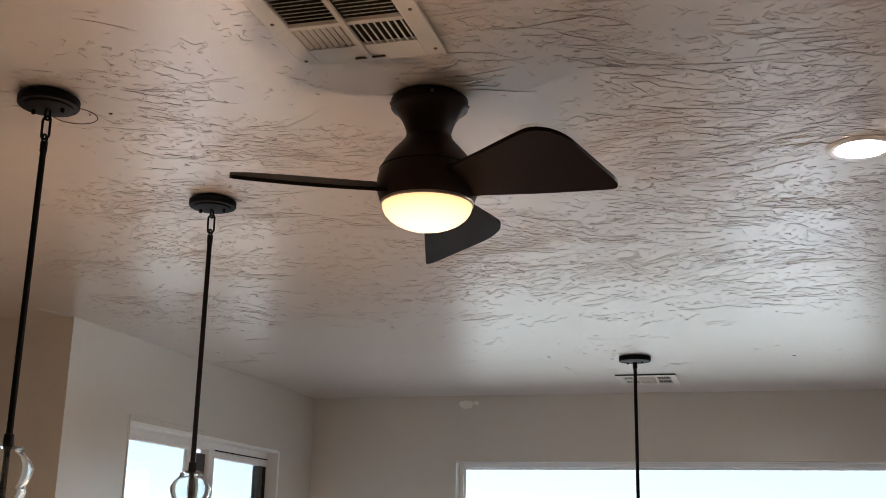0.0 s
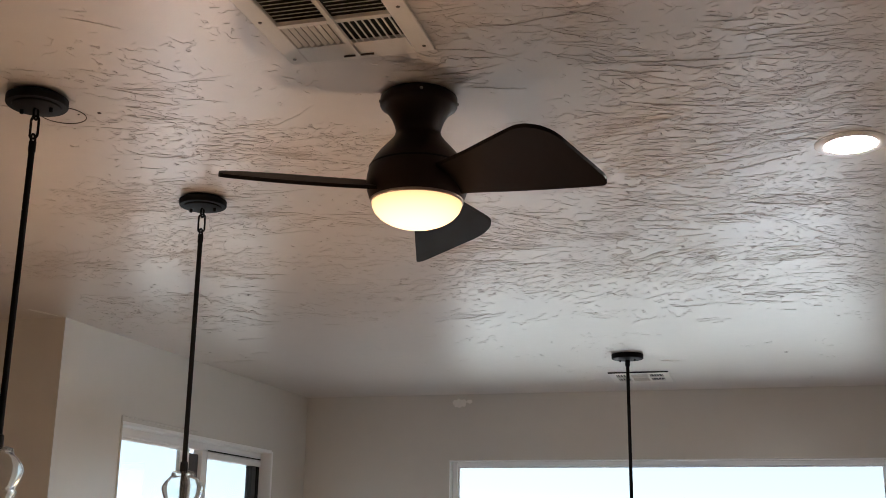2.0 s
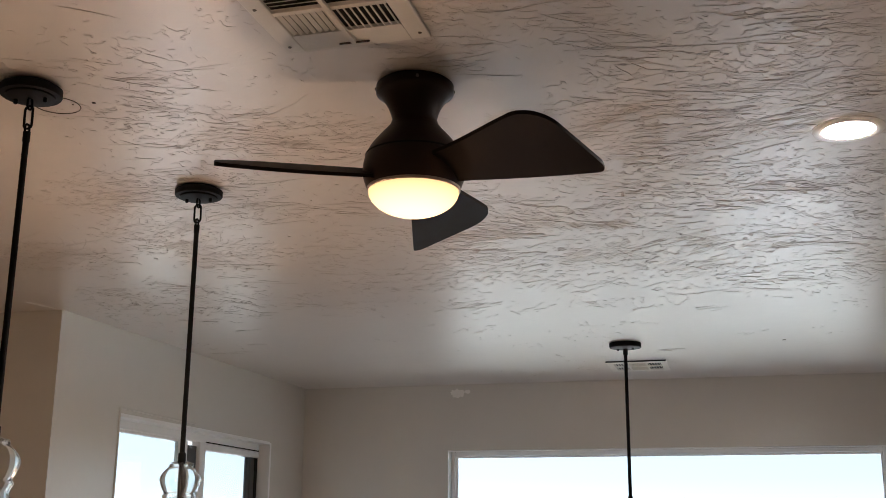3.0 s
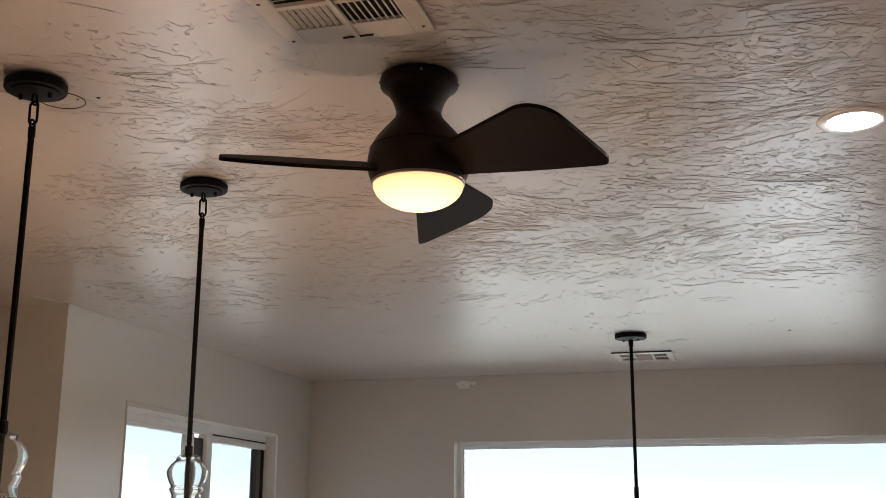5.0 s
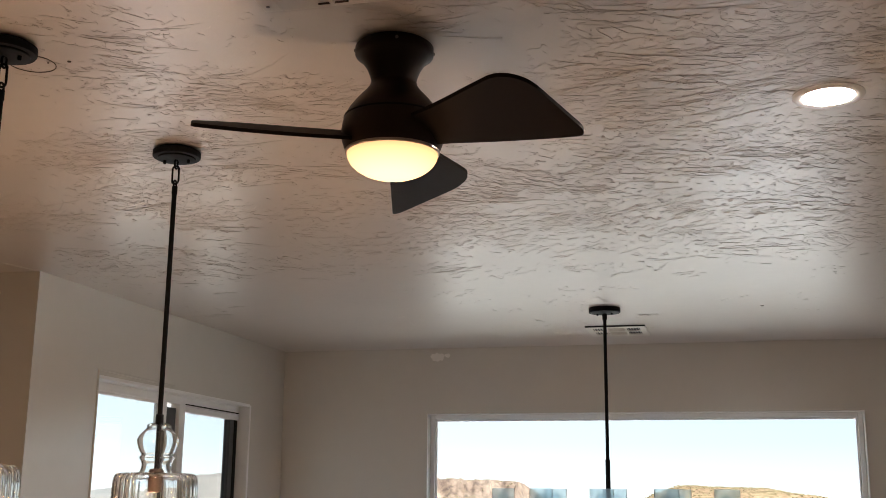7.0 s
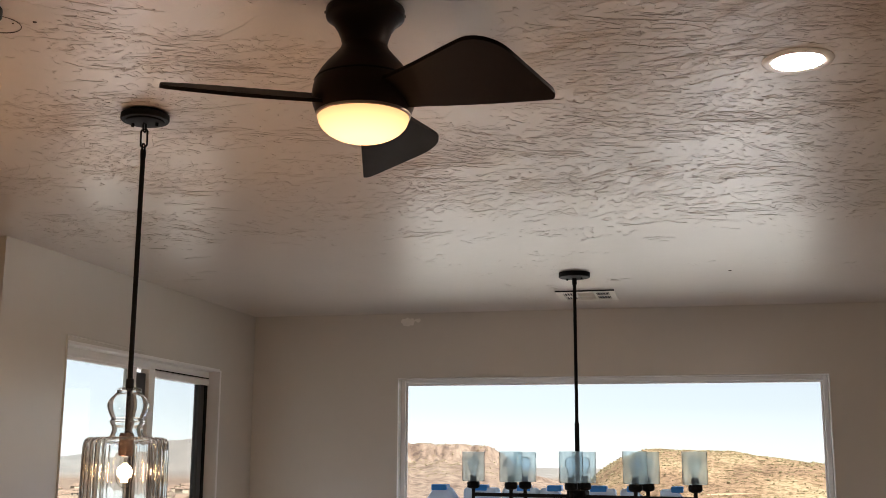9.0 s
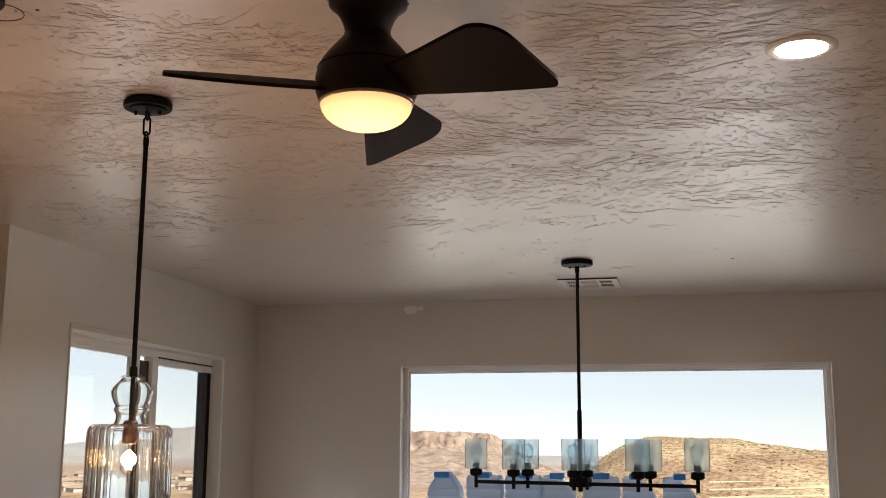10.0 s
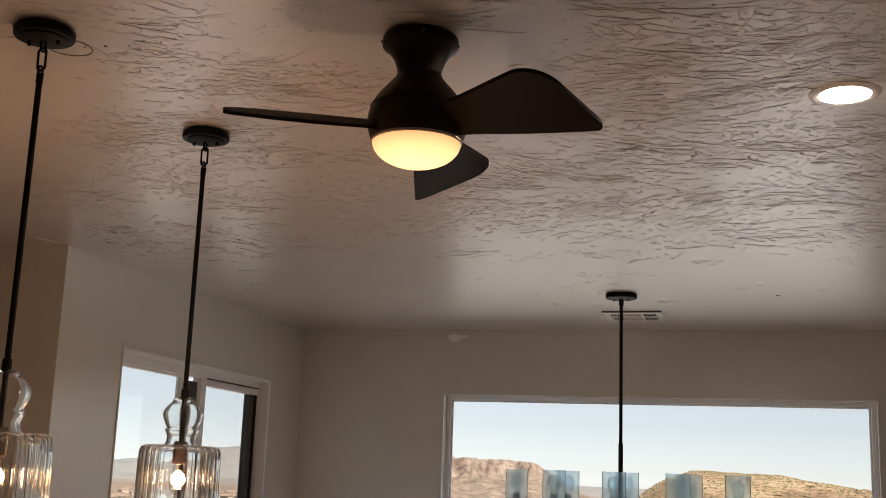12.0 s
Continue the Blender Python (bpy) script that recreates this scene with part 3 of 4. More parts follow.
        bv += [at + Vector((c.x * size * rng.uniform(0.8, 1.5), c.y * size, c.z * size * rng.uniform(0.5, 0.9))) for c in bco]
        bf += [[start + q for q in f] for f in bfa]
    sm = bpy.data.meshes.new("scrub")
    sm.from_pydata(bv, [], bf)
    sm.materials.append(mat("scrub_leaf", (0.20, 0.16, 0.085), 0.9, vary=0.3, vscale=0.2))
    tagged(new("scrub", sm), "low olive scrub bushes scattered over the hills", "shrubs", kind="stuff")
    return tagged(new("ground", me), "dry scrub valley with a flat-topped mesa and tan hills", "ground", kind="structure")


land()


M_STUCCO = mat("pale_stucco", (0.40, 0.34, 0.26), 0.85, vary=0.08, vscale=0.4)
M_ROOF = mat("tan_roof", (0.22, 0.15, 0.11), 0.85, vary=0.12, vscale=0.5)


def small_house(m, w, d, h, label):
    ob = thing("house", m, label, "house", "houses in the valley")
    part("wall", box(-w / 2, w / 2, -d / 2, d / 2, -3, h), M_STUCCO, ob)
    bm = bmesh.new()
    a = [bm.verts.new(p) for p in ((-w / 2 - 0.5, -d / 2 - 0.5, h), (w / 2 + 0.5, -d / 2 - 0.5, h), (w / 2 + 0.5, d / 2 + 0.5, h), (-w / 2 - 0.5, d / 2 + 0.5, h), (-w / 2, 0, h + 1.3), (w / 2, 0, h + 1.3))]
    for f in ((0, 1, 2, 3), (0, 1, 5, 4), (2, 3, 4, 5), (1, 2, 5), (3, 0, 4)):
        bm.faces.new([a[k] for k in f])
    part("roof", bm, M_ROOF, ob)
    for x in (-w / 4, w / 4):
        part("window", box(x - 0.5, x + 0.5, -d / 2 - 0.05, -d / 2 + 0.02, 1.0, 2.4), M_DARKVINYL, ob)
    return ob


rng = random.Random(4)
low = small_house(pose(-395, 640, -23), 8, 6, 2.6, "pale stucco house with tan roof in the valley")
for k in range(60):
    a, dist = radians(rng.uniform(-32.5, -24.8)), rng.uniform(640, 1080)
    copy_thing(low, pose(dist * math.sin(a), dist * math.cos(a), -23.0 + rng.uniform(-0.4, 0.5), 0, 0, rng.uniform(-40, 60)))


# ---- ceiling fan ----
def ceiling_fan():
    fan = thing("ceiling_fan", pose(-0.652, 2.124, H), "dark bronze three-blade hugger ceiling fan with lit frosted globe", "ceiling fan")
    part("canopy", lathe([(0, -0.0005), (0.075, -0.0005), (0.076, -0.005), (0.0825, -0.0062), (0.0836, -0.0085), (0.0836, -0.0245), (0.0825, -0.0268), (0.0775, -0.0300), (0.0708, -0.0357), (0.0637, -0.0448), (0.0566, -0.0570), (0.0511, -0.0711), (0.0480, -0.0833), (0.0475, -0.0893), (0, -0.0893)], 64),
         M_BRONZE, fan, smooth=True)
    part("housing", lathe([(0, -0.0888), (0.0494, -0.0888), (0.0498, -0.0924), (0.0536, -0.0995), (0.0617, -0.1096), (0.0718, -0.1207), (0.0829, -0.1338), (0.0931, -0.148), (0.0996, -0.1601), (0.1022, -0.1667), (0, -0.1667)], 64), M_BRONZE, fan, smooth=True)
    part("seam", lathe([(0, -0.1657), (0.1034, -0.1657), (0.1042, -0.1677), (0.1034, -0.1698), (0, -0.1698)], 64), M_BLACK, fan, "thin dark seam band", smooth=True)
    part("motor_housing", lathe([(0, -0.1692), (0.103, -0.1692), (0.1062, -0.1814), (0.108, -0.1935), (0.108, -0.2036), (0.1062, -0.2178), (0.1012, -0.232), (0.0986, -0.239), (0, -0.239)], 64), M_BRONZE, fan, smooth=True)
    part("trim_ring", lathe([(0.089, -0.2385), (0.0989, -0.2385), (0.0987, -0.2426), (0.0966, -0.2446), (0.089, -0.2446)], 64), M_RING, fan, "thin metal trim ring, pale for light leaking past the globe", smooth=True)
    prof = [(0.0956 * math.cos(a), -0.2436 - 0.0541 * math.sin(a)) for a in np.linspace(0, math.pi / 2, 16)]
    part("globe", lathe([(0, -0.2436)] + prof[:-1] + [(0, prof[-1][1])], 64), M_GLOBE, fan, "frosted glass globe glowing warm", smooth=True)
    for a in (20, 200, 290):
        c = math.radians(a)
        part("screw", lathe([(0, 0), (0.0035, 0), (0.0035, 0.002), (0.002, 0.003), (0, 0.003)], 12, origin=(0, 0, 0)), M_STEEL, fan).matrix_basis = (
            Matrix.Translation((0.0836 * math.cos(c), 0.0836 * math.sin(c), -0.0165)) @ Euler((0, math.pi / 2, c)).to_matrix().to_4x4())
    # blade: grows from a narrow root to a wide rounded tip; the clockwise edge is carried high
    tip = 0.412
    lead = [(0.085, 0.036), (0.13, 0.038), (0.20, 0.044), (0.30, 0.056), (0.412, 0.068)]
    trail = [(0.085, -0.042), (0.13, -0.054), (0.20, -0.077), (0.30, -0.110), (0.412, -0.147)]
    pitch = radians(25.5)

    def corner_drop(r, reach, depth):
        bend = max(0.0, (r - tip + reach) / reach)
        return depth * (1 - math.sqrt(max(0.0, 1 - bend * bend)))

    for azd in (3, 123, 243):
        bm = bmesh.new()
        grid = []
        for q in np.linspace(0, 1, 34):
            r = 0.088 + (tip - 0.088) * (1 - (1 - q) ** 2)
            a, c = np.interp(r, *zip(*lead)) - corner_drop(r, 0.075, 0.070), np.interp(r, *zip(*trail)) + corner_drop(r, 0.024, 0.030)
            grid.append([(r, c + (a - c) * k / 8) for k in range(9)])
        top, low = [], []
        for row in grid:
            tv, bv = [], []
            for r, w in row:
                lift = w * math.tan(pitch) * (1.0 - 0.25 * (r - 0.088) / 0.345)
                tv.append(bm.verts.new((w, r, lift + 0.004)))
                bv.append(bm.verts.new((w, r, lift - 0.004)))
            top.append(tv)
            low.append(bv)
        for i in range(len(grid) - 1):
            for k in range(8):
                bm.faces.new((top[i][k], top[i][k + 1], top[i + 1][k + 1], top[i + 1][k]))
                bm.faces.new((low[i][k], low[i + 1][k], low[i + 1][k + 1], low[i][k + 1]))
            for k in (0, 8):
                bm.faces.new((top[i][k], top[i + 1][k], low[i + 1][k], low[i][k]))
        for i in (0, len(grid) - 1):
            for k in range(8):
                bm.faces.new((top[i][k], low[i][k], low[i][k + 1], top[i][k + 1]))
        b = part("blade", bm, M_BLADE, fan, "dark walnut fan blade", smooth=True)
        b.matrix_basis = pose(0, 0, -0.2087, 0, 0, -azd)


# ---- pendant lamps ----
def link_points(w, h, n=16):
    pts = []
    for i in range(n):
        a = 2 * math.pi * i / n
        pts.append((w * math.cos(a), 0, (h - w) * (1 if math.sin(a) > 0 else -1) + w * math.sin(a)))
    return pts


def pendant():
    p = thing("pendant_lamp", pose(-1.458, 2.692, H), "black rod pendant lamp with fluted clear glass shade, lit", "pendant lamp", "pendant lamps over the island")
    part("canopy", lathe([(0, -0.0005), (0.052, -0.0005), (0.060, -0.006), (0.066, -0.009), (0.066, -0.0225), (0.064, -0.0255), (0.053, -0.0265), (0.052, -0.0300), (0.046, -0.0320), (0, -0.0320)], 56), M_BLACK, p, smooth=True)
    for s in (-1, 1):
        part("nut", lathe([(0, -0.032), (0.0045, -0.032), (0.0045, -0.040), (0.003, -0.042), (0, -0.042)], 14, origin=(0.034 * s, 0.004 * s, 0)), M_BLACK, p, smooth=True)
    part("loop", tube([(0, x, z - 0.044) for x, _, z in link_points(0.008, 0.013)], 0.0026, 8, closed=True), M_BLACK, p, smooth=True)
    part("chain_link", tube([(x, 0, z - 0.075) for x, _, z in link_points(0.010, 0.026)], 0.0028, 8, closed=True), M_BLACK, p, smooth=True)
    part("loop", tube([(0, x, z - 0.102) for x, _, z in link_points(0.0075, 0.011)], 0.0026, 8, closed=True), M_BLACK, p, smooth=True)
    part("rod", lathe([(0, -0.108), (0.0078, -0.108), (0.0078, -0.130), (0.0066, -0.132), (0.0066, -0.735), (0.0100, -0.737), (0.0108, -0.760), (0.0062, -0.764), (0.0062, -0.880), (0, -0.880)], 20), M_BLACK, p, smooth=True)
    part("shade_cap", lathe([(0, -0.757), (0.012, -0.757), (0.029, -0.762), (0.031, -0.767), (0.012, -0.768), (0, -0.768)], 32), M_CLEAR, p, smooth=True, shadow=False)
    outer = [(0.031, -0.763), (0.0315, -0.770), (0.033, -0.774), (0.045, -0.786), (0.0530, -0.799), (0.0540, -0.808), (0.051, -0.820), (0.0455, -0.833), (0.0415, -0.840), (0.0425, -0.844), (0.0455, -0.848),
             (0.044, -0.853), (0.0395, -0.862), (0.0388, -0.870), (0.041, -0.880), (0.045, -0.889)]
    fine = smooth_profile(outer)
    bm = lathe(fine + [(r - 0.0042, z) for r, z in fine][::-1] + [fine[0]], 48)
    part("glass_neck", bm, M_CLEAR, p, "clear blown glass double-bulge neck", smooth=True, shadow=False)
    o2 = [(0.043, -0.889), (0.062, -0.888), (0.095, -0.889), (0.104, -0.894), (0.1085, -0.904), (0.1100, -0.930), (0.1105, -1.000), (0.1110, -1.070), (0.1105, -1.082)]
    o2 += [(r - 0.0035, z - 0.0035 if z > -0.9 else z) for r, z in o2[:-1]][::-1] + [o2[0]]
    part("fluted_shade", lathe(o2, 240, flutes=30, depth=0.0042), M_FLUTE, p, "clear vertically fluted glass cylinder", smooth=True, shadow=False)
    part("socket", lathe([(0, -0.878), (0.016, -0.878), (0.0195, -0.884), (0.0195, -0.934), (0.017, -0.938), (0, -0.938)], 28), M_BRASS, p, "aged brass lamp socket", smooth=True)
    bulb = part("bulb", lathe([(0, -0.938), (0.012, -0.940), (0.0135, -0.950), (0.018, -0.964), (0.0225, -0.978), (0.0235, -0.988), (0.021, -1.001), (0.013, -1.013), (0.005, -1.018), (0, -1.0185)], 28), M_LITBULB, p, "clear filament bulb, lit", smooth=True, shadow=False)
    bm = bmesh.new()
    for k in range(4):
        a = math.pi / 2 * k + 0.4
        tube([(0.004 * math.cos(a), 0.004 * math.sin(a), -0.955), (0.007 * math.cos(a), 0.007 * math.sin(a), -1.004)], 0.0030, 8, bm)
    part("filament", bm, M_FILAMENT, bulb, "glowing orange filament")
    lamp = new("lamp", bpy.data.lights.new("lamp", "POINT"))
    lamp.data.energy, lamp.data.color, lamp.data.shadow_soft_size = 2.9, (1.0, 0.64, 0.38), 0.020
    lamp.parent = p
    lamp.location = (0, 0, -0.978)
    return p


# ---- chandelier ----
def chandelier():
    c = thing("chandelier", pose(-0.583, 5.58, H, 0, 0, -20), "black eight-light linear chandelier with clear glass shades, unlit", "chandelier")
    part("canopy", lathe([(0, -0.0005), (0.078, -0.0005), (0.0795, -0.003), (0.0795, -0.022), (0.077, -0.025), (0.066, -0.027), (0, -0.030)], 48), M_BLACK, c, smooth=True)
    for s in (-1, 1):
        part("nut", lathe([(0, -0.026), (0.005, -0.026), (0.005, -0.036), (0, -0.038)], 12, origin=(0.04 * s, 0, 0)), M_BLACK, c)
    part("rod", lathe([(0, -0.028), (0.012, -0.028), (0.012, -0.06), (0.0085, -0.063), (0.0085, -0.765), (0, -0.765)], 18), M_BLACK, c, smooth=True)
    part("lower_rod", lathe([(0, -0.755), (0.0115, -0.755), (0.0115, -1.085), (0, -1.085)], 18), M_BLACK, c, smooth=True)
    part("hub", box(-0.05, 0.05, -0.028, 0.028, -1.128, -1.082, bevel=0.006), M_BLACK, c)
    part("finial", lathe([(0, -1.128), (0.012, -1.128), (0.012, -1.145), (0.006, -1.15), (0, -1.15)], 16), M_BLACK, c)
    zb = -1.112
    part("bar", box(-0.60, 0.60, -0.009, 0.009, zb - 0.009, zb + 0.009, bevel=0.002), M_BLACK, c)
    v = 0.074
    spots = [(-0.60, 0), (-0.335, -v), (-0.335, v), (0, -v), (0, v), (0.335, -v), (0.335, v), (0.60, 0)]
    for u in (-0.335, 0, 0.335):
        part("cross_arm", box(u - 0.008, u + 0.008, -v - 0.008, v + 0.008, zb - 0.0085, zb + 0.0085, bevel=0.002), M_BLACK, c)
    for u, w in spots:
        og = (u, w, 0)
        cup = part("cup", lathe([(0, -1.142), (0.009, -1.142), (0.0095, -1.084), (0.024, -1.081), (0.0325, -1.074), (0.0325, -1.054), (0.028, -1.046), (0, -1.046)], 24, origin=og), M_BLACK, c, smooth=True)
        part("socket", lathe([(0, -1.046), (0.017, -1.046), (0.017, -1.016), (0, -1.016)], 20, origin=og), M_BLACK, cup)
        wall = [(0.026, -1.046), (0.054, -1.046), (0.0575, -1.042), (0.058, -1.03), (0.058, -0.897), (0.0585, -0.8955), (0.0565, -0.8955)]
        part("shade", lathe(wall, 36, origin=og), M_SHADE, c, "clear blue-tinted glass cylinder", smooth=True, shadow=False)
        bulb = part("bulb", lathe([(0, -1.016), (0.013, -1.016), (0.0145, -1.004), (0.021, -0.985), (0.0285, -0.966), (0.030, -0.952), (0.0275, -0.938), (0.0185, -0.926), (0.008, -0.921), (0, -0.920)], 24, origin=og), M_BULB, c, "clear glass bulb, unlit", smooth=True, shadow=False)
        bm = tube([(u - 0.004, w, -1.012), (u - 0.006, w, -0.975), (u - 0.012, w, -0.950)], 0.00045, 6)
        tube([(u + 0.004, w, -1.012), (u + 0.006, w, -0.975), (u + 0.012, w, -0.950)], 0.00045, 6, bm)
        tube([(u - 0.012, w, -0.950), (u - 0.005, w, -0.940), (u, w, -0.952), (u + 0.005, w, -0.940), (u + 0.012, w, -0.950)], 0.0005, 6, bm)
        part("filament", bm, M_WIRE, bulb, "dark unlit filament")


# ---- recessed light, registers ----
def recessed_light():
    r = thing("recessed_light", pose(0.268, 2.638, H), "white-trimmed round recessed ceiling light, lit", "ceiling light")
    part("trim", lathe([(0.059, -0.001), (0.083, -0.001), (0.084, -0.003), (0.080, -0.007), (0.068, -0.0085), (0.060, -0.0065), (0.059, -0.001)], 56), M_VINYL, r, smooth=True)
    part("lens", lathe([(0, -0.0015), (0.0605, -0.0015), (0.0605, -0.0055), (0, -0.0055)], 56), M_LENS, r, "bright frosted lens")


def register_near():
    x0, x1, y0, y1 = -0.849, -0.549, 1.47, 1.892
    r = thing("air_register", pose(0, 0, 0), "off-white louvred ceiling air register with centre bar", "air vent")
    z = H - 0.0005
    # flat sheet on the ceiling: the duct's darkness put into black
    part("backing", box(x0 + 0.02, x1 - 0.02, y0 + 0.02, y1 - 0.02, z - 0.0015, z), M_VENTSHADE, r, "black sheet for the unlit duct opening")
    za = z - 0.009
    xm = (x0 + x1) / 2
    rim = 0.040
    banks = [("x", 1.500, 1.722), ("y", 1.735, 1.822)]
    part("frame", box(x0, x0 + rim, y0, y1, za, z, bevel=0.003), M_REG, r)
    part("frame", box(x1 - rim, x1, y0, y1, za, z, bevel=0.003), M_REG, r)
    for a, c in ((y0, 1.500), (1.722, 1.735), (1.822, y1)):
        part("frame", box(x0 + rim, x1 - rim, a, c, za, z), M_REG, r)
    part("centre_bar", box(xm - 0.0045, xm + 0.0045, y0 + 0.02, y1 - 0.025, za - 0.007, za), M_REG, r, "raised pale centre bar")
    for xa, xb in ((x0 + rim, xm - 0.0045), (xm + 0.0045, x1 - rim)):
        side = 1 if xa > xm - 0.01 else -1
        for kind, a, c in banks:
            if kind == "x":
                n = max(2, round((c - a) / 0.0135))
                for i in range(n):
                    yc = a + (c - a) * (i + 0.5) / n
                    part("slat", box(xa + 0.004, xb - 0.004, -0.0068, 0.0068, -0.0008, 0.0008, m=pose(0, yc, za + 0.0035, 30, 0, 0)), M_REG, r)
            else:
                n = 8
                for i in range(n):
                    xc = xa + (xb - xa) * (i + 0.5) / n
                    part("slat", box(-0.0045, 0.0045, a, c, -0.0008, 0.0008, m=pose(xc, 0, za + 0.0035, 0, 42 if side > 0 else -26, 0)), M_REG, r)
    part("lever", box(xm - 0.032, xm + 0.03, y1 - 0.0200, y1 - 0.0180, za - 0.0035, za), M_PENCIL, r, "thin dark damper lever")
    for x, y in ((x0 + 0.016, 1.866), (x1 - 0.016, 1.866), (x0 + 0.016, 1.70), (x1 - 0.016, 1.70)):
        part("screw", lathe([(0, za - 0.002), (0.003, za - 0.0018), (0.004, za), (0, za)], 12, origin=(x, y, 0)), M_STEEL, r)


def register_far():
    x0, x1, y0, y1 = -0.757, -0.425, 6.172, 6.548
    r = thing("air_register", pose(0, 0, 0), "white three-bank ceiling air register near the window wall", "air vent")
    z = H - 0.0005
    # no duct is cut here; its dark is painted on this sheet
    part("backing", box(x0 + 0.02, x1 - 0.02, y0 + 0.02, y1 - 0.02, z - 0.0015, z), M_VENTSHADE, r, "black sheet for the unlit duct opening")
    za = z - 0.007
    b = 0.035
    # dark strip: the front edge's shadow line put into colour
    part("front_shade", box(x0, x1, y0 - 0.004, y0 - 0.001, z - 0.0075, z), M_VENTSHADE, r, "thin dark strip for the shade along the front edge")
    xs = [x0 + b, x0 + b + 0.075, x0 + b + 0.085, x1 - b - 0.085, x1 - b - 0.075, x1 - b]
    for a, c in ((x0, xs[0]), (xs[1], xs[2]), (xs[3], xs[4]), (xs[5], x1)):
        part("frame", box(a, c, y0, y1, za, z), M_REG, r)
    ym = (y0 + y1) / 2
    for a, c in ((y0, y0 + 0.06), (ym - 0.012, ym + 0.012), (y1 - 0.06, y1)):
        for k in (0, 2, 4):
            part("frame", box(xs[k], xs[k + 1], a, c, za, z), M_REG, r)
    for k, tilt in ((0, -55), (4, 55)):
        for ya, yb in ((y0 + 0.06, ym - 0.012), (ym + 0.012, y1 - 0.06)):
            for i in range(5):
                xc = xs[k] + (xs[k + 1] - xs[k]) * (i + 0.5) / 5
                part("slat", box(-0.0025, 0.0025, ya, yb, -0.0008, 0.0008, m=pose(xc, 0, za + 0.003, 0, tilt, 0)), M_REG, r)
    for ya, yb in ((y0 + 0.06, ym - 0.012), (ym + 0.012, y1 - 0.06)):
        for i in range(8):
            yc = ya + (yb - ya) * (i + 0.5) / 8
            part("slat", box(xs[2], xs[3], -0.0075, 0.0075, -0.0008, 0.0008, m=pose(0, yc, za + 0.003, 35, 0, 0)), M_REG, r)


ceiling_fan()
first = pendant()
copy_thing(first, pose(-1.463, 1.925, H))
chandelier()
recessed_light()
register_near()
register_far()


# ---- jugs on the window sill ----
def jug(xc, w, slope, cap_dx, cap_w, turn=0):
    j = thing("water_jug", pose(xc, YB - 0.09, 0.80, 0, 0, turn), "translucent bluish plastic jug with blue cap on the sill", "jug", "jugs on the window sill")
    h, d = 0.538, 0.15
    bm = bmesh.new()
    levels = [0.004, 0.02, 0.10, 0.11, 0.12, 0.22, 0.23, 0.24, 0.33, 0.34, 0.35, 0.40, 0.408, 0.416, 0.445, 0.453, 0.461, 0.480, 0.500, 0.515, 0.527, 0.534, h]
    rings = []
    for k, z in enumerate(levels):
        rib = -0.003 if k in (3, 6, 9, 12, 15) else 0.0
        s = smooth(0.40, h, z)
        left, right = -w / 2 - rib, w / 2 + rib
        if slope == 0:
            left, right = left + 0.05 * s ** 2 * w / 0.2, right - 0.05 * s ** 2 * w / 0.2
        else:
            right -= 0.10 * slope * s ** 1.3 * w / 0.2
        top = 0.012 * max(0.0, (z - 0.525) / 0.013)
        base = 0.008 if k == 0 else 0.0
        left, right, dd = left + top + base, right - top - base, d / 2 + rib - top - base
        ring = []
        cr = 0.018
        for cx, cy, a0 in ((right - cr, dd - cr, 0), (left + cr, dd - cr, 90), (left + cr, -dd + cr, 180), (right - cr, -dd + cr, 270)):
            for a in (0, 30, 60, 90):
                q = math.radians(a0 + a)
                ring.append(bm.verts.new((cx + cr * math.cos(q), cy + cr * math.sin(q), z)))
        rings.append(ring)
    for a, c in zip(rings, rings[1:]):
        for i in range(16):
            bm.faces.new((a[i], a[(i + 1) % 16], c[(i + 1) % 16], c[i]))
    bm.faces.new(rings[0][::-1])
    bm.faces.new(rings[-1])
    part("body", bm, M_JUG, j, smooth=True)
    part("cap", box(cap_dx - cap_w / 2, cap_dx + cap_w / 2, -d / 2 - 0.004, 0.02, h - 0.018, h + 0.018, bevel=0.006), M_CAP, j, "blue plastic cap")


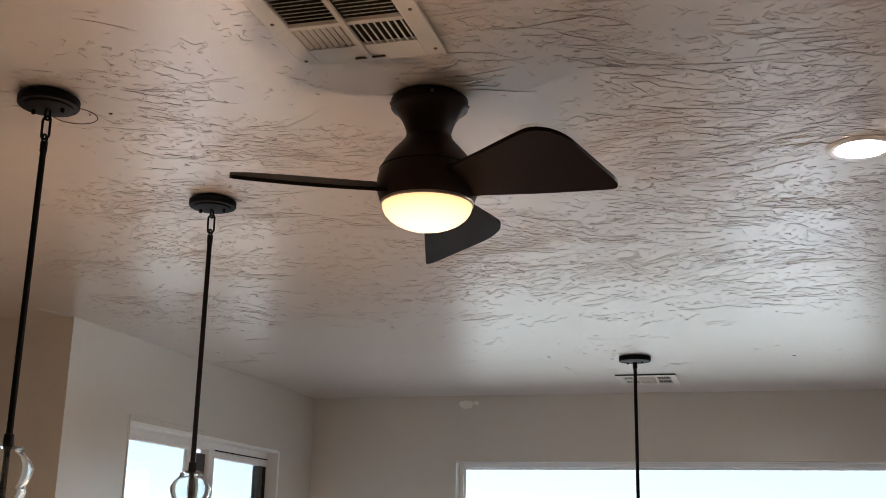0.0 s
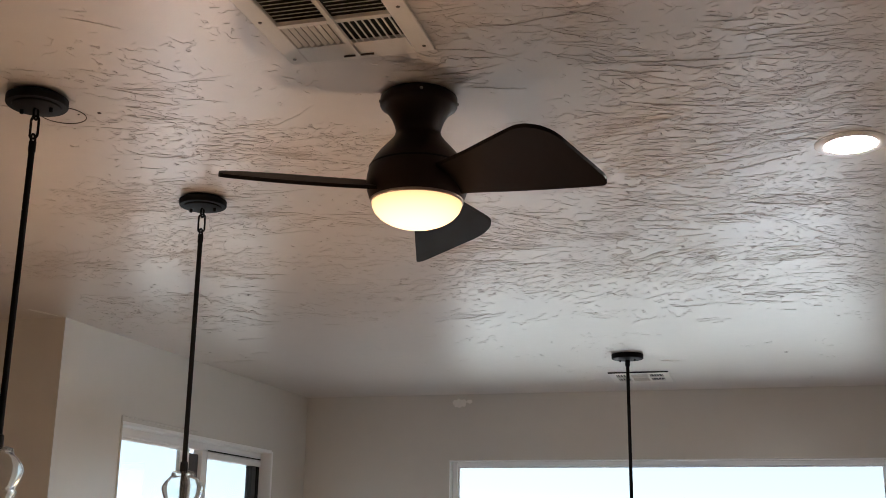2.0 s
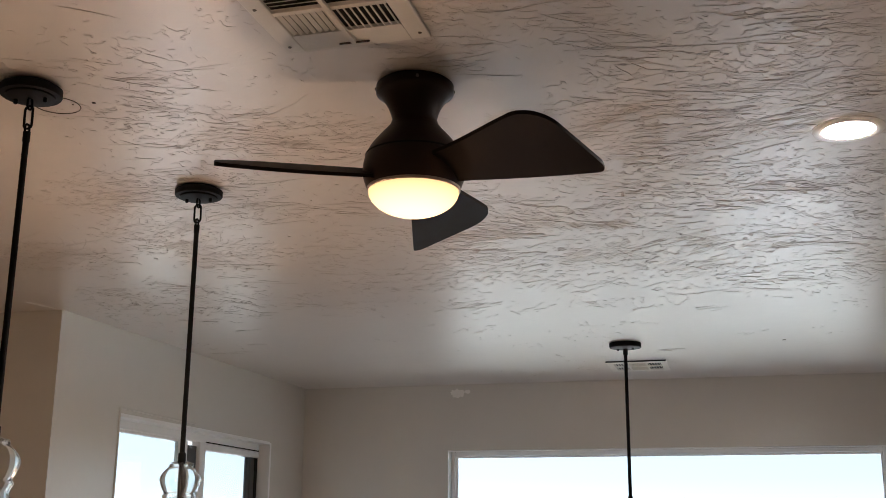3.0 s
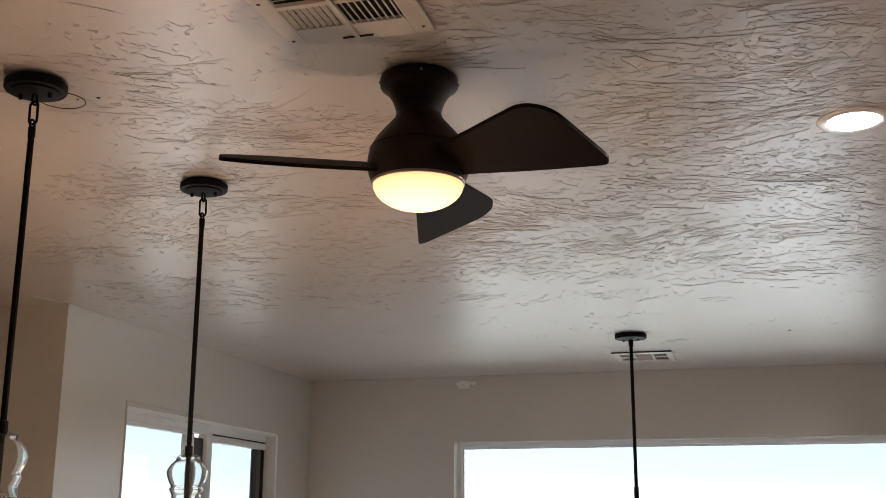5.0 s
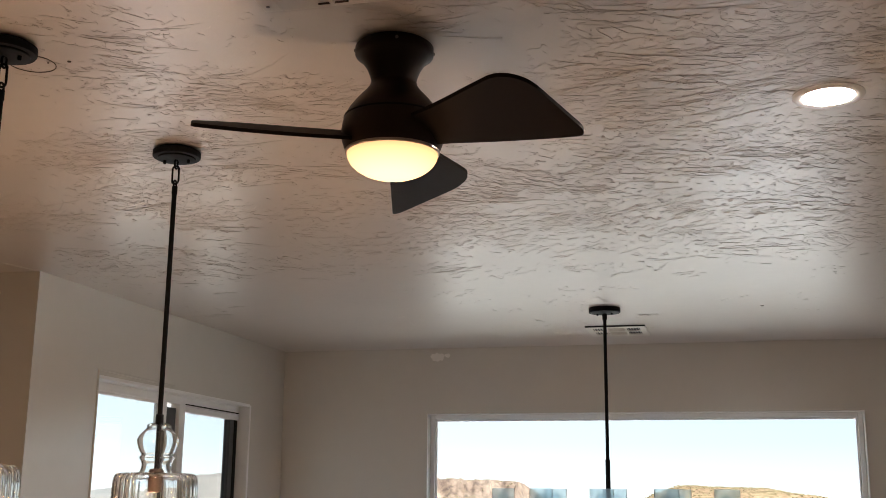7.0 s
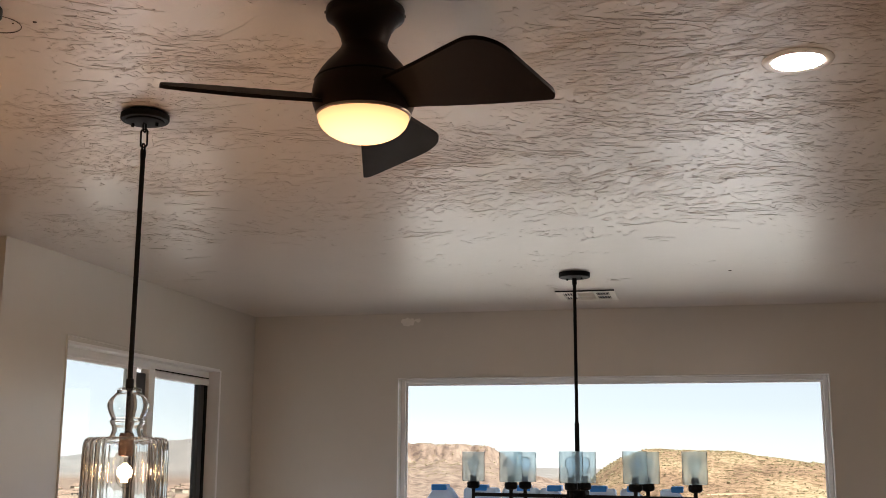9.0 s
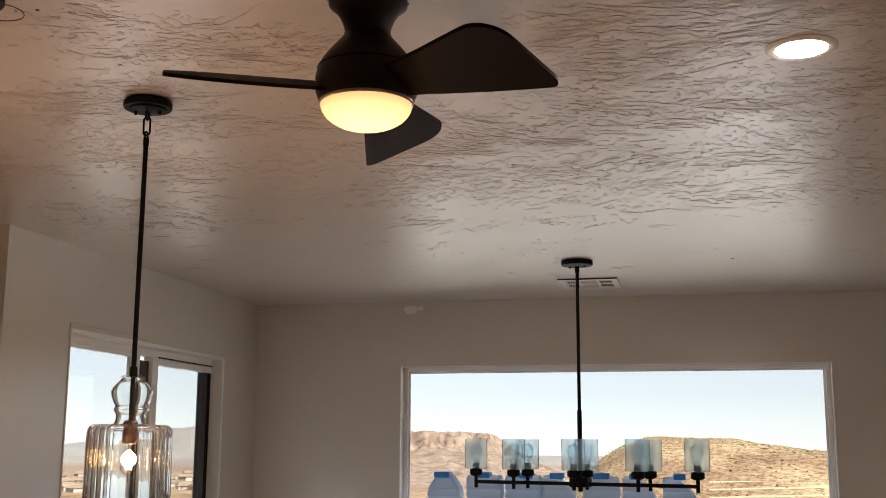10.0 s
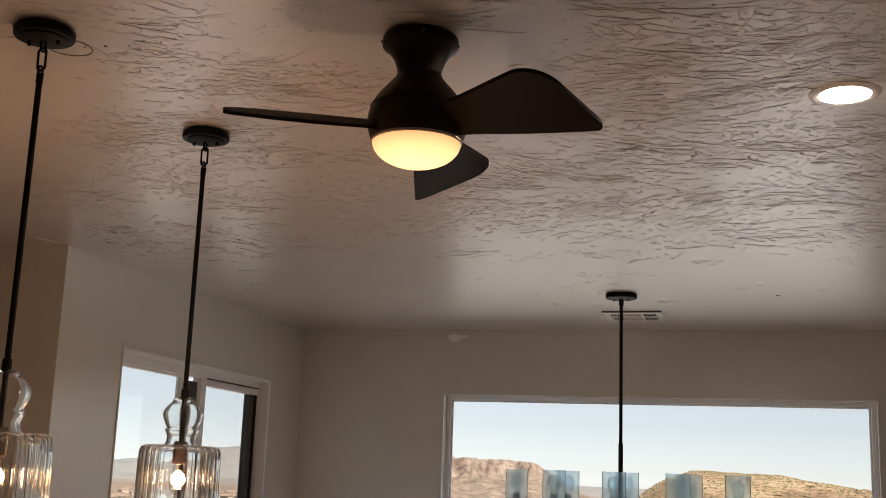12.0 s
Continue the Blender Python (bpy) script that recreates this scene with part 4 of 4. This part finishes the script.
for spec in ((-1.552, 0.208, 0, -0.01, 0.097), (-1.301, 0.219, 0.1, 0.0, 0.076), (-1.059, 0.224, 0.1, 0.02, 0.081), (-0.843, 0.198, 1, -0.01, 0.086),
             (-0.590, 0.219, 0.1, 0.0, 0.097), (-0.364, 0.198, 1, -0.02, 0.076), (-0.130, 0.198, 1, 0.0, 0.071)):
    jug(*spec)


# ---- small marks ----
def marks():
    ring = [(-1.478 + 0.052 * math.cos(a), 2.040 + 0.052 * math.sin(a), H - 0.0008) for a in np.linspace(0, 2 * math.pi, 40, endpoint=False)]
    setting("pencil_ring", tube(ring, 0.0011, 6, closed=True), M_PENCIL, "thin pencilled circle on the ceiling beside a lamp canopy", "mark")
    for x, y, s in ((-1.389, 2.049, 0.004), (0.187, 5.655, 0.008), (-1.44, 2.045, 0.002)):
        setting("ceiling_speck", lathe([(0, -0.002), (s, -0.0015), (s * 1.2, 0), (0, 0)], 8, origin=(x, y, H)), M_PENCIL, "small dark speck on the ceiling", "mark")

    def dab(m, w, h, seed):
        """A thin dab of filler with a ragged outline, thickest in the middle."""
        r = random.Random(seed)
        bm = bmesh.new()
        edge = [(q, r.uniform(0.72, 1.1)) for q in np.linspace(0, 2 * math.pi, 26, endpoint=False)]
        rings = []
        for k, rise in ((1.0, 0.0), (0.86, 0.0012), (0.5, 0.0022)):
            rings.append([bm.verts.new(m @ Vector((w * k * g * math.cos(q), h * k * g * math.sin(q), rise))) for q, g in edge])
        for a, c in zip(rings, rings[1:]):
            for q in range(26):
                bm.faces.new((a[q], a[(q + 1) % 26], c[(q + 1) % 26], c[q]))
        bm.faces.new(rings[-1])
        bm.faces.new(rings[0][::-1])
        return bm

    setting("plaster_patch", dab(pose(-1.81, YB - 0.0004, 2.384, 90, 0, 0), 0.052, 0.030, 3), M_PLASTER, "pale unpainted plaster patch high on the wall", "wall patch")
    setting("plaster_patch", dab(pose(-1.74, YB - 0.0004, 2.392, 90, 0, 12), 0.030, 0.014, 8), M_PLASTER, "thin pale plaster dab high on the wall", "wall patch")
    setting("plaster_smear", dab(pose(-2.905, 4.04, H - 0.0004, 180, 0, -14), 0.016, 0.085, 5), M_PLASTER, "pale smear of plaster at the ceiling edge", "wall patch")


marks()
